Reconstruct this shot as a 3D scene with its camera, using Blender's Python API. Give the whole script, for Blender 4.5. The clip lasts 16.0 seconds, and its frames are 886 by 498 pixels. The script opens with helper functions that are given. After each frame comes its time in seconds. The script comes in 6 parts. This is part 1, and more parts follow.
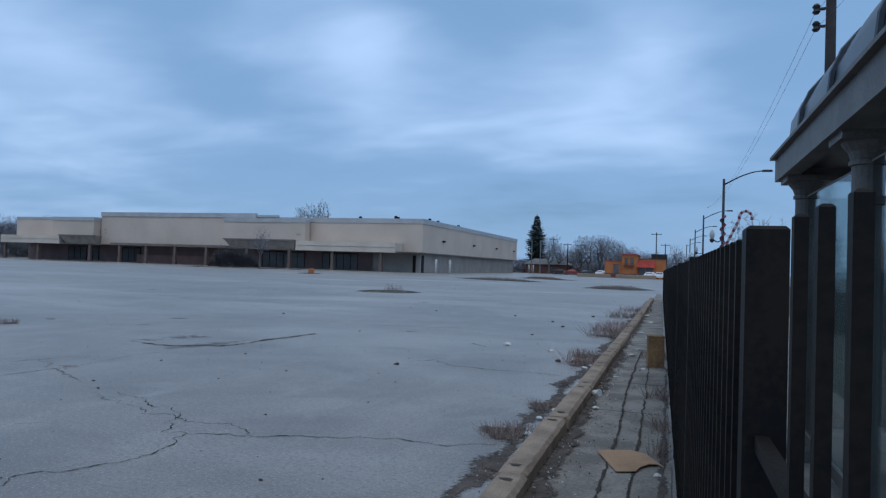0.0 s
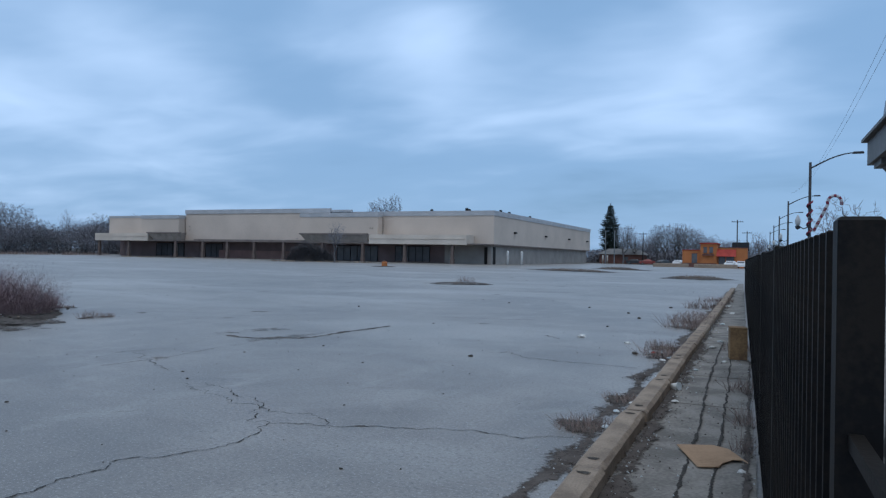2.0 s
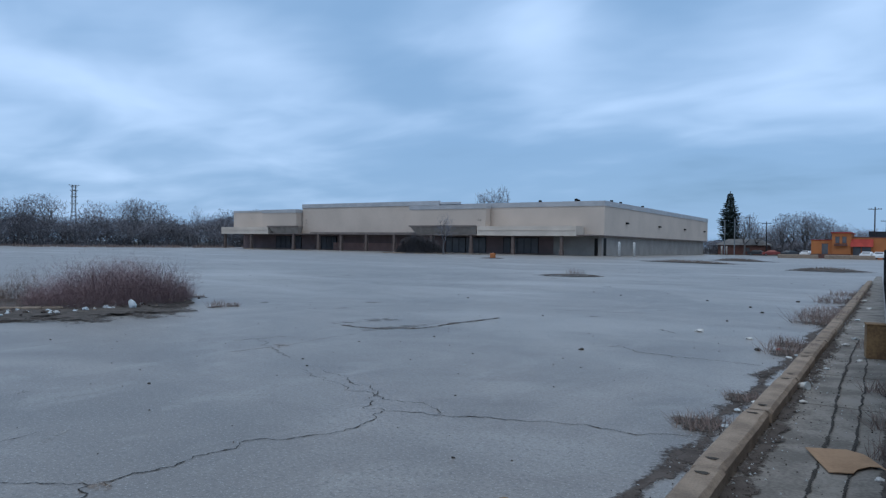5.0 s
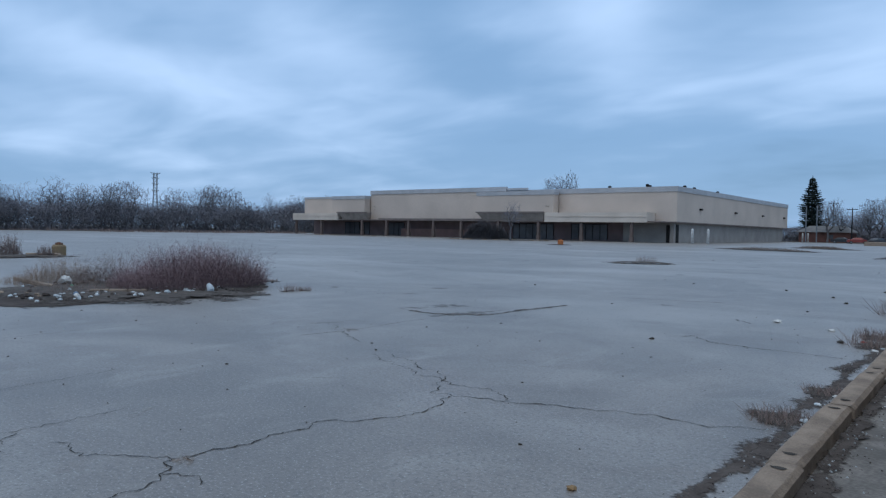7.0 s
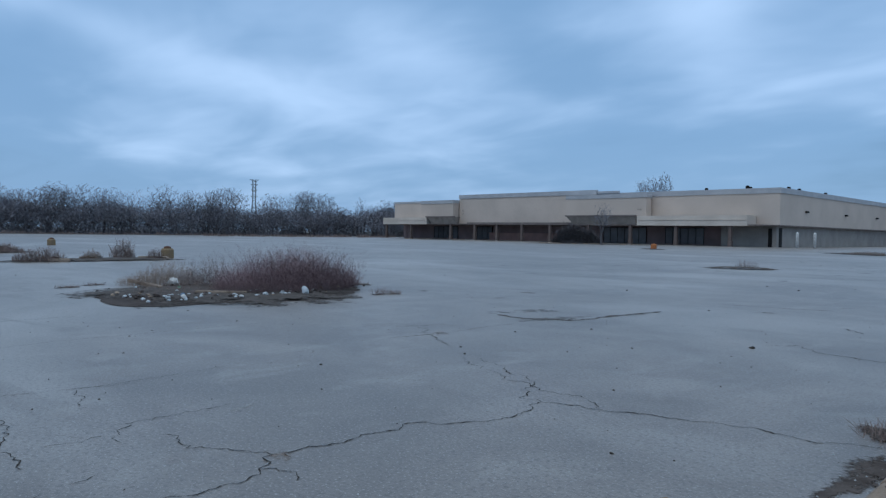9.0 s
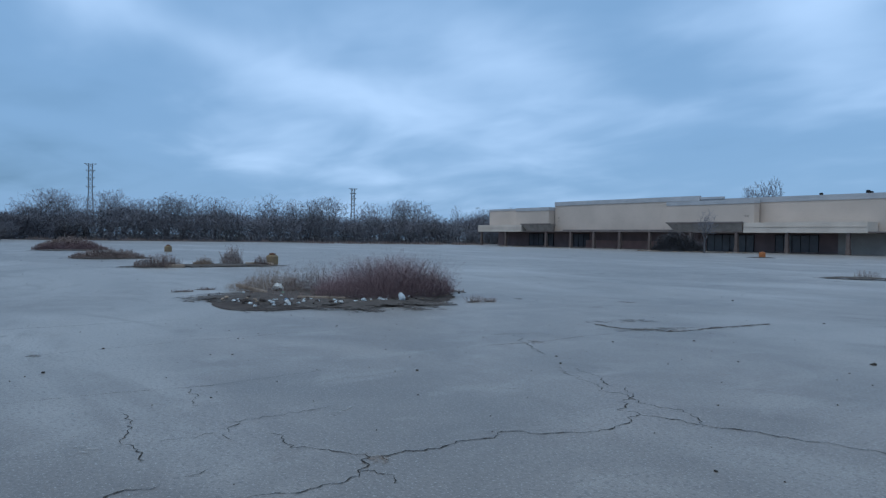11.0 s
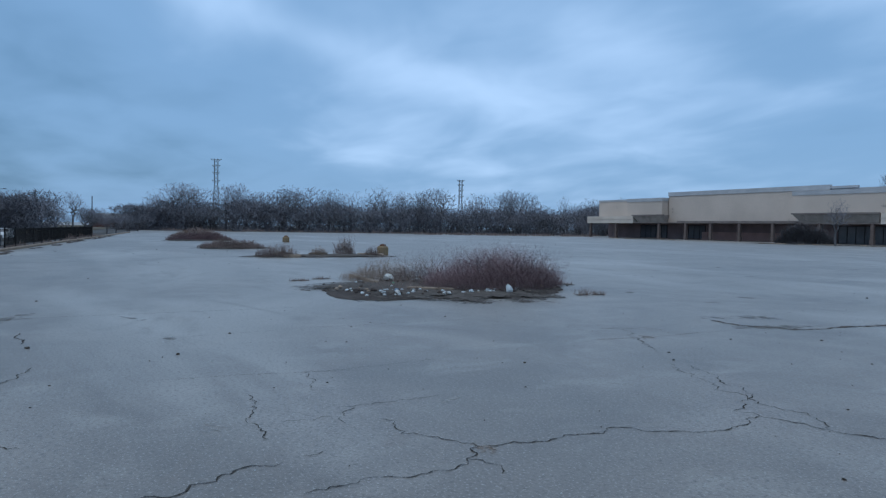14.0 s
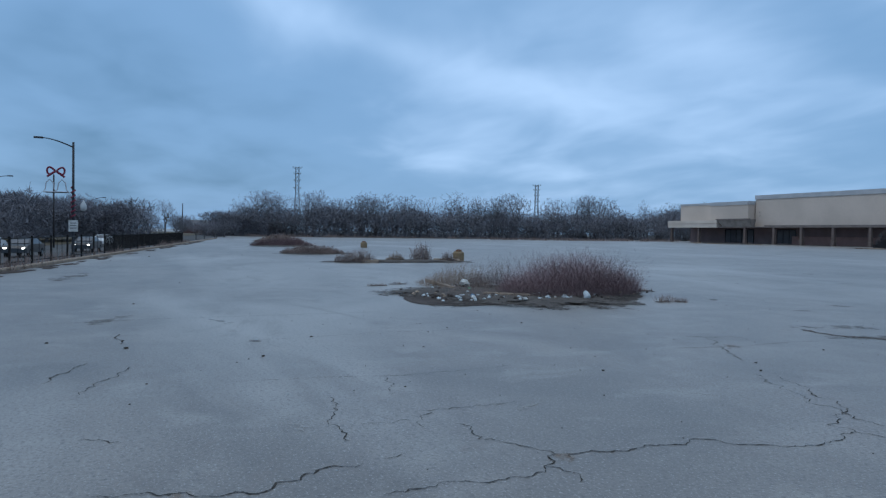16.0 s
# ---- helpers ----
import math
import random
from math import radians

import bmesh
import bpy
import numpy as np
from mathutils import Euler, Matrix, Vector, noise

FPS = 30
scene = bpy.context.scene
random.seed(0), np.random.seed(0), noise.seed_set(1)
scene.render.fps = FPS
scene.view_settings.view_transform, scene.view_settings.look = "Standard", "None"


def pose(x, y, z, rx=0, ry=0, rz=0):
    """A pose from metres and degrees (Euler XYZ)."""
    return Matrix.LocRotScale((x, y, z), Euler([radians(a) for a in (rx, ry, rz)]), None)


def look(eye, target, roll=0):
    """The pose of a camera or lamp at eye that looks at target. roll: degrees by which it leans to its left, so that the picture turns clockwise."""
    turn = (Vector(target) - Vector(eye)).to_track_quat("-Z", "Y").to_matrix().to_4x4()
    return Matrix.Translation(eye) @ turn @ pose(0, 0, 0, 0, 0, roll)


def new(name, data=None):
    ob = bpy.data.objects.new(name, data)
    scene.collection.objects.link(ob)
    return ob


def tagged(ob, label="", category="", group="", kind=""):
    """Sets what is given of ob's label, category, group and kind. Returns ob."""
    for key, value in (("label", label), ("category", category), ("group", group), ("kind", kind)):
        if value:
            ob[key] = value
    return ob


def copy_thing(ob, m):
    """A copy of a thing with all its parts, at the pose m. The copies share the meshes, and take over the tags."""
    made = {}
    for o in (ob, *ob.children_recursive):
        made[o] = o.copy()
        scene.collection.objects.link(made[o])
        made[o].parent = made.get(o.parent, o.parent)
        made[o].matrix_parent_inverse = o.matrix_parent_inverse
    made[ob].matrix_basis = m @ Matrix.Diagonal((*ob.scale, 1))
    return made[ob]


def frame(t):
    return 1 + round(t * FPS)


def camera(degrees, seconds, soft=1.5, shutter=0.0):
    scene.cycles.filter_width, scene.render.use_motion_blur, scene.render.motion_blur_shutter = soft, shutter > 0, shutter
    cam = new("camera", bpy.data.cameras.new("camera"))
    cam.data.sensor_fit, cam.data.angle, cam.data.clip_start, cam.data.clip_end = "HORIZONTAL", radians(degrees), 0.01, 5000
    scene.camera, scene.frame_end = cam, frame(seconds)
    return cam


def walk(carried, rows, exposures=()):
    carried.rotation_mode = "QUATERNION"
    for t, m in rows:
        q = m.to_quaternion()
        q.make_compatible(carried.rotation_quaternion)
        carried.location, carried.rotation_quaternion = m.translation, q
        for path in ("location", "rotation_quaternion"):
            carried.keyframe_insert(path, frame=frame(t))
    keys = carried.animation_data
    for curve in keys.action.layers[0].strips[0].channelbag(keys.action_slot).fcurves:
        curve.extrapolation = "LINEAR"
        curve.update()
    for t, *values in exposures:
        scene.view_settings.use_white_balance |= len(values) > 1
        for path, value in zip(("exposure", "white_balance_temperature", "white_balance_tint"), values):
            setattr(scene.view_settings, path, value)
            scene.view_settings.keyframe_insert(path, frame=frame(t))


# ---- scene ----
cam = camera(65.24, 16.0, soft=1.3)
# seconds; yaw, pitch, roll of a phone turned by hand; its place as the arm swings round
ROWS = [
    (0.0, 18.180, 1.347, -1.846, 0.003, 0.015, 1.494),
    (0.5, 19.271, 1.110, -1.732, 0.001, 0.009, 1.497),
    (1.0, 20.706, 0.850, -1.478, -0.000, 0.004, 1.499),
    (1.5, 22.437, 0.646, -1.302, -0.001, -0.000, 1.500),
    (2.0, 24.101, 0.524, -1.102, -0.002, -0.005, 1.502),
    (2.5, 25.588, 0.452, -0.803, -0.003, -0.010, 1.504),
    (3.0, 27.573, 0.394, -0.617, -0.004, -0.015, 1.506),
    (3.5, 29.374, 0.337, -0.464, -0.004, -0.020, 1.507),
    (6.0, 35.352, -1.085, -1.157, -0.003, -0.045, 1.515),
    (6.5, 36.856, -1.444, -1.107, -0.002, -0.050, 1.517),
    (7.0, 38.552, -1.558, -1.021, -0.001, -0.056, 1.518),
    (7.5, 40.293, -1.566, -0.888, 0.001, -0.061, 1.520),
    (8.0, 42.239, -1.519, -0.860, 0.003, -0.066, 1.521),
    (8.5, 44.092, -1.411, -0.900, 0.005, -0.071, 1.523),
    (9.0, 45.847, -1.348, -0.937, 0.008, -0.077, 1.524),
    (11.5, 55.631, -0.886, -0.939, 0.027, -0.105, 1.533),
    (12.0, 57.412, -1.024, -0.917, 0.032, -0.111, 1.535),
    (12.5, 58.792, -1.211, -1.012, 0.037, -0.117, 1.537),
    (13.0, 59.957, -1.456, -1.195, 0.043, -0.123, 1.539),
    (13.5, 61.108, -1.623, -1.175, 0.050, -0.130, 1.541),
    (14.0, 62.529, -1.734, -1.042, 0.056, -0.136, 1.543),
    (14.5, 64.056, -1.773, -0.953, 0.064, -0.143, 1.546),
    (15.0, 65.708, -1.662, -0.842, 0.071, -0.150, 1.548),
    (15.5, 67.331, -1.482, -0.721, 0.080, -0.157, 1.551),
    (16.0, 68.774, -1.402, -0.865, 0.089, -0.164, 1.554),
]
walk(cam, [(t, pose(x, y, z, 90 + pitch, roll, yaw)) for t, yaw, pitch, roll, x, y, z in ROWS],
     exposures=[(0.0, -0.06, 6150, 9), (1.0, 0.03, 6250, 9), (2.0, 0.08, 6350, 9), (3.7, 0.08, 6350, 9), (7.0, 0.03, 6300, 9), (9.0, -0.05, 6150, 7), (12.5, -0.05, 6050, 6), (16.0, -0.05, 6050, 6)])

# ---- light: an overcast winter dusk ----
world = bpy.data.worlds.new("overcast_sky")
scene.world = world
world.use_nodes = True
W = world.node_tree
W.nodes.clear()


def wnode(kind, **values):
    n = W.nodes.new(kind)
    for key, value in values.items():
        n.inputs[key].default_value = value
    return n


def wmath(op, a, b=None, c=None):
    n = W.nodes.new("ShaderNodeMath")
    n.operation = op
    for i, v in enumerate((a, b, c)):
        if v is None:
            continue
        if isinstance(v, (int, float)):
            n.inputs[i].default_value = v
        else:
            W.links.new(v, n.inputs[i])
    return n.outputs[0]


coord = wnode("ShaderNodeTexCoord")
split = wnode("ShaderNodeSeparateXYZ")
W.links.new(coord.outputs["Generated"], split.inputs[0])
sx, sy, sz = split.outputs
high = wmath("MAXIMUM", sz, 0.0)
depth = wmath("ADD", high, 0.16)
# clouds lie on a high flat sheet, so they crowd together towards the horizon
sheet = wnode("ShaderNodeCombineXYZ")
W.links.new(wmath("DIVIDE", sx, depth), sheet.inputs[0])
W.links.new(wmath("DIVIDE", sy, depth), sheet.inputs[1])


def clouds(angle, stretch, scale, detail, distortion, shift):
    m = wnode("ShaderNodeMapping", Scale=(stretch, 1.0, 1.0), Rotation=(0, 0, radians(angle)), Location=(shift, shift * 0.6, 0))
    W.links.new(sheet.outputs[0], m.inputs[0])
    n = wnode("ShaderNodeTexNoise", Scale=scale, Detail=detail, Roughness=0.5, Distortion=distortion)
    W.links.new(m.outputs[0], n.inputs[0])
    return n.outputs[0]


azimuth = wmath("ARCTAN2", wmath("MULTIPLY", sx, -1.0), sy)
elevation = wmath("ARCSINE", wmath("MINIMUM", wmath("MAXIMUM", sz, -1.0), 1.0))


def streak(az, el, wide, tall, slope, amount):
    """A soft cloud break or bank at a compass angle and a height, in degrees."""
    da = wmath("SUBTRACT", azimuth, radians(az))
    de = wmath("SUBTRACT", wmath("SUBTRACT", elevation, radians(el)), wmath("MULTIPLY", da, slope))
    r = wmath("ADD", wmath("POWER", wmath("DIVIDE", da, radians(wide)), 2.0), wmath("POWER", wmath("DIVIDE", de, radians(tall * 1.35)), 2.0))
    return wmath("MULTIPLY", wmath("EXPONENT", wmath("MULTIPLY", r, -1.0)), amount * 0.42)


STREAKS = [
    (25.5, 18.2, 4.2, 4.7, 0.6, 0.28), (1.9, 15.5, 7.9, 4.2, 0.2, 0.30), (8.4, 10.4, 11.7, 1.6, 0.05, 0.15), (28.8, 8.7, 14.0, 1.3, 0.1, 0.15),
    (15.7, 20.1, 5.6, 2.1, 0.2, -0.40), (6.4, 18.2, 3.7, 2.1, 0.3, -0.30), (38.2, 15.6, 7.0, 2.8, 0.3, -0.25), (35.1, 11.3, 5.6, 1.9, 0.1, -0.15),
    (19.9, 6.4, 14.0, 1.4, 0.05, -0.25), (-6.5, 9.3, 9.3, 3.3, 0.2, -0.1), (54.5, 9.3, 7.9, 2.3, 0.2, 0.38), (46.9, 13.8, 10.3, 2.1, 0.35, 0.38),
    (75.6, 15.6, 10.7, 1.2, 0.3, 0.35), (63.0, 12.1, 14.0, 1.0, 0.2, 0.15), (80.5, 7.3, 13.0, 0.7, 0.12, 0.30), (86.3, 10.5, 11.7, 2.3, 0.2, -0.35),
    (69.4, 13.1, 7.0, 1.6, 0.25, -0.15), (34.3, 8.2, 7.0, 2.8, 0.1, -0.2), (86.2, 3.6, 14.0, 1.9, 0.0, -0.35), (58.2, 5.4, 23.4, 0.8, 0.05, 0.12), (67.5, 10.2, 11.7, 0.9, 0.2, -0.15),
    (66.0, 12.0, 11.0, 4.5, 0.1, 0.26), (5.0, 14.5, 7.0, 4.5, 0.0, 0.22),
    (99.0, 12.0, 9.0, 8.0, 0.0, -0.38), (91.0, 6.0, 10.0, 5.0, 0.0, -0.22), (2.0, 4.0, 13.0, 3.5, 0.0, -0.34), (97.0, 4.0, 7.0, 3.0, 0.0, -0.30), (12.0, 15.0, 9.0, 4.0, 0.1, 0.22), (55.0, 6.5, 22.0, 2.6, 0.0, 0.16), (2.0, 20.0, 8.0, 3.0, 0.0, 0.15), (22.0, 12.5, 6.0, 2.0, 0.2, 0.18), (15.0, 4.0, 11.0, 2.6, 0.0, -0.22),
]
cover = wmath("ADD", wmath("MULTIPLY", wmath("SUBTRACT", clouds(24, 0.5, 0.9, 3.0, 0.3, 3.1), 0.5), 0.6),
              wmath("MULTIPLY", wmath("SUBTRACT", clouds(35, 0.7, 2.4, 3.5, 0.3, 7.7), 0.5), 0.45))
for one in STREAKS:
    cover = wmath("ADD", cover, streak(*one))
cover = wmath("ADD", cover, 0.59)
tone = wnode("ShaderNodeValToRGB")
tone.color_ramp.interpolation = "EASE"
tone.color_ramp.elements[0].position, tone.color_ramp.elements[0].color = 0.0, (0.085, 0.19, 0.33, 1)
tone.color_ramp.elements[1].position, tone.color_ramp.elements[1].color = 1.0, (0.50, 0.68, 0.96, 1)
mid = tone.color_ramp.elements.new(0.5)
mid.color = (0.215, 0.37, 0.60, 1)
W.links.new(cover, tone.inputs[0])
# an overcast sky is about three times brighter overhead than at the horizon
rise = wmath("ADD", 1.0, wmath("MULTIPLY", wmath("SMOOTH_MAX", wmath("SUBTRACT", high, 0.42), 0.0, 0.1), 1.6))
sky = wnode("ShaderNodeTexSky")
sky.sky_type, sky.sun_disc = "NISHITA", False
sky.sun_elevation, sky.sun_rotation = radians(38), radians(200)
lit = wnode("ShaderNodeBackground")
veil = wnode("ShaderNodeMix")
veil.data_type = "RGBA"
veil.inputs[7].default_value = (0.35, 0.415, 0.50, 1)
W.links.new(wmath("SMOOTH_MIN", wmath("MAXIMUM", wmath("MULTIPLY", wmath("SUBTRACT", high, 0.36), 4.0), 0.0), 1.0, 0.1), veil.inputs[0])
W.links.new(tone.outputs[0], veil.inputs[6])
W.links.new(veil.outputs[2], lit.inputs[0])
W.links.new(rise, lit.inputs[1])
clear = wnode("ShaderNodeBackground", Strength=0.012)
W.links.new(sky.outputs[0], clear.inputs[0])
both = wnode("ShaderNodeAddShader")
W.links.new(lit.outputs[0], both.inputs[0])
W.links.new(clear.outputs[0], both.inputs[1])
done = wnode("ShaderNodeOutputWorld")
W.links.new(both.outputs[0], done.inputs[0])

sun = new("sun", bpy.data.lights.new("sun", "SUN"))
sun.data.energy, sun.data.angle, sun.data.color = 0.45, radians(30), (1.0, 0.96, 0.93)
sun.matrix_world = look((0, 0, 60), (-12, 35, 0))


# ---- materials ----
def material(name, color, second=None, rough=0.85, scale=3.0, fine=40.0, amount=0.5, bump=0.15, metal=0.0, spread=0.0, spec=0.3):
    """Two tones mixed by a coarse and a fine noise in metres, with a fine relief; spread varies piece from piece."""
    m = bpy.data.materials.new(name)
    m.use_nodes = True
    T = m.node_tree
    b = T.nodes["Principled BSDF"]
    second = second or tuple(c * 0.7 for c in color)
    at = T.nodes.new("ShaderNodeTexCoord")
    n1, n2 = T.nodes.new("ShaderNodeTexNoise"), T.nodes.new("ShaderNodeTexNoise")
    for n, s, d in ((n1, scale, 5.0), (n2, fine, 3.0)):
        n.inputs["Scale"].default_value, n.inputs["Detail"].default_value = s, d
        T.links.new(at.outputs["Object"], n.inputs[0])
    add = T.nodes.new("ShaderNodeMath")
    add.operation = "MULTIPLY_ADD"
    T.links.new(n2.outputs[0], add.inputs[0])
    add.inputs[1].default_value = 0.5
    T.links.new(n1.outputs[0], add.inputs[2])
    ramp = T.nodes.new("ShaderNodeMapRange")
    ramp.inputs[1].default_value, ramp.inputs[2].default_value = 0.75 - 0.2 * amount, 0.75 + 0.2 * amount
    T.links.new(add.outputs[0], ramp.inputs[0])
    mix = T.nodes.new("ShaderNodeMix")
    mix.data_type = "RGBA"
    mix.inputs[6].default_value, mix.inputs[7].default_value = (*color, 1), (*second, 1)
    T.links.new(ramp.outputs[0], mix.inputs[0])
    out = mix.outputs[2]
    if spread:
        info, hsv, mr = T.nodes.new("ShaderNodeObjectInfo"), T.nodes.new("ShaderNodeHueSaturation"), T.nodes.new("ShaderNodeMapRange")
        mr.inputs[3].default_value, mr.inputs[4].default_value = 1 - spread, 1 + spread
        T.links.new(info.outputs["Random"], mr.inputs[0])
        T.links.new(mr.outputs[0], hsv.inputs["Value"])
        T.links.new(out, hsv.inputs["Color"])
        out = hsv.outputs[0]
    T.links.new(out, b.inputs["Base Color"])
    b.inputs["Roughness"].default_value, b.inputs["Metallic"].default_value = rough, metal
    b.inputs["Specular IOR Level"].default_value = spec
    if bump:
        h = T.nodes.new("ShaderNodeBump")
        h.inputs["Strength"].default_value, h.inputs["Distance"].default_value = bump, 0.02
        T.links.new(add.outputs[0], h.inputs["Height"])
        T.links.new(h.outputs[0], b.inputs["Normal"])
    return m


def ragged(name, color, second, amount, scale, fine, most=1.0, rough=0.95):
    """Dirt or stain that thins out unevenly towards its rim."""
    m = material(name, color, second, rough, 6, 70, 0.8, 0.4)
    T = m.node_tree
    b = T.nodes["Principled BSDF"]
    rim, at = T.nodes.new("ShaderNodeAttribute"), T.nodes.new("ShaderNodeTexCoord")
    rim.attribute_name = "rim"
    n1, n2 = T.nodes.new("ShaderNodeTexNoise"), T.nodes.new("ShaderNodeTexNoise")
    for n, s in ((n1, scale), (n2, fine)):
        n.inputs["Scale"].default_value, n.inputs["Detail"].default_value = s, 6.0
        T.links.new(at.outputs["Object"], n.inputs[0])
    last = rim.outputs["Fac"]
    for src, k in ((n1.outputs[0], 1.5), (n2.outputs[0], 1.3)):
        x = T.nodes.new("ShaderNodeMath")
        x.operation = "MULTIPLY_ADD"
        x.inputs[1].default_value = k
        T.links.new(src, x.inputs[0])
        T.links.new(last, x.inputs[2])
        last = x.outputs[0]
    mr = T.nodes.new("ShaderNodeMapRange")
    mr.inputs[1].default_value, mr.inputs[2].default_value, mr.inputs[4].default_value = 2.35 - amount, 2.65 - amount, most
    T.links.new(last, mr.inputs[0])
    T.links.new(mr.outputs[0], b.inputs["Alpha"])
    return m


def lamp_glow(name, color, strength):
    m = material(name, color, color, 0.4, bump=0)
    b = m.node_tree.nodes["Principled BSDF"]
    b.inputs["Emission Color"].default_value, b.inputs["Emission Strength"].default_value = (*color, 1), strength
    return m


def glass(name, color, rough=0.05):
    m = bpy.data.materials.new(name)
    m.use_nodes = True
    b = m.node_tree.nodes["Principled BSDF"]
    b.inputs["Base Color"].default_value = (*color, 1)
    b.inputs["Roughness"].default_value, b.inputs["Transmission Weight"].default_value, b.inputs["IOR"].default_value = rough, 1.0, 1.15
    return m


def slab_concrete():
    """Old lot concrete: cloudy patches, brown stains, fine aggregate."""
    m = bpy.data.materials.new("lot_concrete")
    m.use_nodes = True
    T = m.node_tree
    b = T.nodes["Principled BSDF"]
    at = T.nodes.new("ShaderNodeTexCoord")

    def noise_at(scale, detail, stretch=(1, 1, 1), rough=0.55, distort=0.0):
        mp, n = T.nodes.new("ShaderNodeMapping"), T.nodes.new("ShaderNodeTexNoise")
        mp.inputs["Scale"].default_value = stretch
        n.inputs["Scale"].default_value, n.inputs["Detail"].default_value, n.inputs["Roughness"].default_value = scale, detail, rough
        n.inputs["Distortion"].default_value = distort
        T.links.new(at.outputs["Object"], mp.inputs[0])
        T.links.new(mp.outputs[0], n.inputs[0])
        return n.outputs[0]

    def blend(a, bcol, fac, lo, hi):
        r, x = T.nodes.new("ShaderNodeMapRange"), T.nodes.new("ShaderNodeMix")
        r.inputs[1].default_value, r.inputs[2].default_value = lo, hi
        T.links.new(fac, r.inputs[0])
        x.data_type = "RGBA"
        T.links.new(r.outputs[0], x.inputs[0])
        if isinstance(a, tuple):
            x.inputs[6].default_value = (*a, 1)
        else:
            T.links.new(a, x.inputs[6])
        x.inputs[7].default_value = (*bcol, 1)
        return x.outputs[2]

    c = blend((0.238, 0.212, 0.189), (0.136, 0.120, 0.106), noise_at(0.30, 8, (1, 1, 1), 0.66, 0.8), 0.38, 0.62)
    c = blend(c, (0.34, 0.325, 0.305), noise_at(0.13, 5, (0.5, 1.2, 1), 0.55, 0.6), 0.50, 0.66)
    c = blend(c, (0.135, 0.112, 0.095), noise_at(0.55, 8, (0.4, 1, 1), 0.66, 1.4), 0.54, 0.74)
    c = blend(c, (0.315, 0.295, 0.27), noise_at(1.6, 6, (1, 0.6, 1), 0.6, 0.5), 0.52, 0.85)
    c = blend(c, (0.16, 0.125, 0.10), noise_at(0.9, 7, (0.6, 1, 1), 0.68, 0.9), 0.60, 0.78)
    c = blend(c, (0.075, 0.067, 0.06), noise_at(26.0, 5, (1, 1, 1), 0.8), 0.49, 0.66)
    c = blend(c, (0.40, 0.39, 0.38), noise_at(46.0, 3, (1, 1, 1), 0.75), 0.56, 0.68)
    T.links.new(c, b.inputs["Base Color"])
    b.inputs["Roughness"].default_value, b.inputs["Specular IOR Level"].default_value = 0.41, 0.98
    h = T.nodes.new("ShaderNodeBump")
    h.inputs["Strength"].default_value, h.inputs["Distance"].default_value = 0.35, 0.006
    T.links.new(noise_at(55.0, 4), h.inputs["Height"])
    T.links.new(h.outputs[0], b.inputs["Normal"])
    return m


CONCRETE = slab_concrete()
WALK = material("sidewalk_concrete", (0.275, 0.255, 0.23), (0.145, 0.133, 0.12), 0.8, 2.2, 38, 0.7, 0.5)
CURB = material("wheel_stop_concrete", (0.36, 0.285, 0.22), (0.21, 0.165, 0.13), 0.9, 5.0, 60, 0.9, 0.9, spread=0.08)
CRACK = ragged("crack_dirt", (0.028, 0.025, 0.023), (0.055, 0.05, 0.045), 0.50, 6.0, 42.0)
WALLSTAIN = ragged("brown_wall_stain", (0.30, 0.235, 0.19), (0.25, 0.20, 0.165), 0.0, 0.35, 1.6, 0.55)
HOLE = material("dark_hole", (0.05, 0.045, 0.04), (0.08, 0.07, 0.06), 1.0, 9, 60, 0.6, 0.3)
SILT = ragged("washed_up_dirt", (0.06, 0.048, 0.042), (0.115, 0.098, 0.088), 0.42, 2.2, 22.0)
GRIME = ragged("thin_grime", (0.09, 0.08, 0.072), (0.14, 0.125, 0.115), 0.16, 2.2, 14.0, 0.5)
DIRT = material("dark_dirt", (0.048, 0.038, 0.034), (0.085, 0.07, 0.063), 1.0, 4, 50, 0.8, 0.6)
SOIL = ragged("island_soil", (0.06, 0.052, 0.047), (0.11, 0.096, 0.087), 0.85, 1.6, 9.0)
STAIN = ragged("oil_stain", (0.13, 0.125, 0.12), (0.18, 0.175, 0.17), 0.22, 1.3, 7.0, 0.55, 0.7)
RUST_PATCH = ragged("rusty_patch", (0.26, 0.18, 0.12), (0.28, 0.24, 0.21), 0.2, 3.0, 18.0, 0.5)
LEAF = material("dry_leaf", (0.30, 0.20, 0.10), (0.22, 0.14, 0.08), 0.9, 8, 40, 0.8, 0.2)
PALE_PATCH = ragged("pale_patch", (0.46, 0.46, 0.45), (0.38, 0.38, 0.37), 0.2, 3.0, 16.0, 0.5)
ASPHALT = material("asphalt", (0.06, 0.06, 0.062), (0.095, 0.095, 0.095), 0.9, 0.7, 60, 0.7, 0.4)
LAWN = material("dry_grass_ground", (0.12, 0.095, 0.06), (0.07, 0.06, 0.04), 1.0, 0.4, 12, 0.8, 0.5)
BLACK = material("black_painted_steel", (0.009, 0.009, 0.010), (0.02, 0.017, 0.015), 0.6, 6, 90, 0.6, 0.08, spec=0.15)
POLE = material("dark_pole_steel", (0.02, 0.024, 0.03), (0.035, 0.035, 0.04), 0.5, 4, 60, 0.5, 0.05)
SHELTER = material("shelter_grey_paint", (0.17, 0.165, 0.16), (0.12, 0.115, 0.11), 0.55, 3, 60, 0.6, 0.05)
DOME = material("dark_dome_sheet", (0.02, 0.03, 0.045), (0.035, 0.045, 0.06), 0.35, 3, 60, 0.5, 0.02)
PANE = glass("shelter_pane", (0.48, 0.56, 0.56))
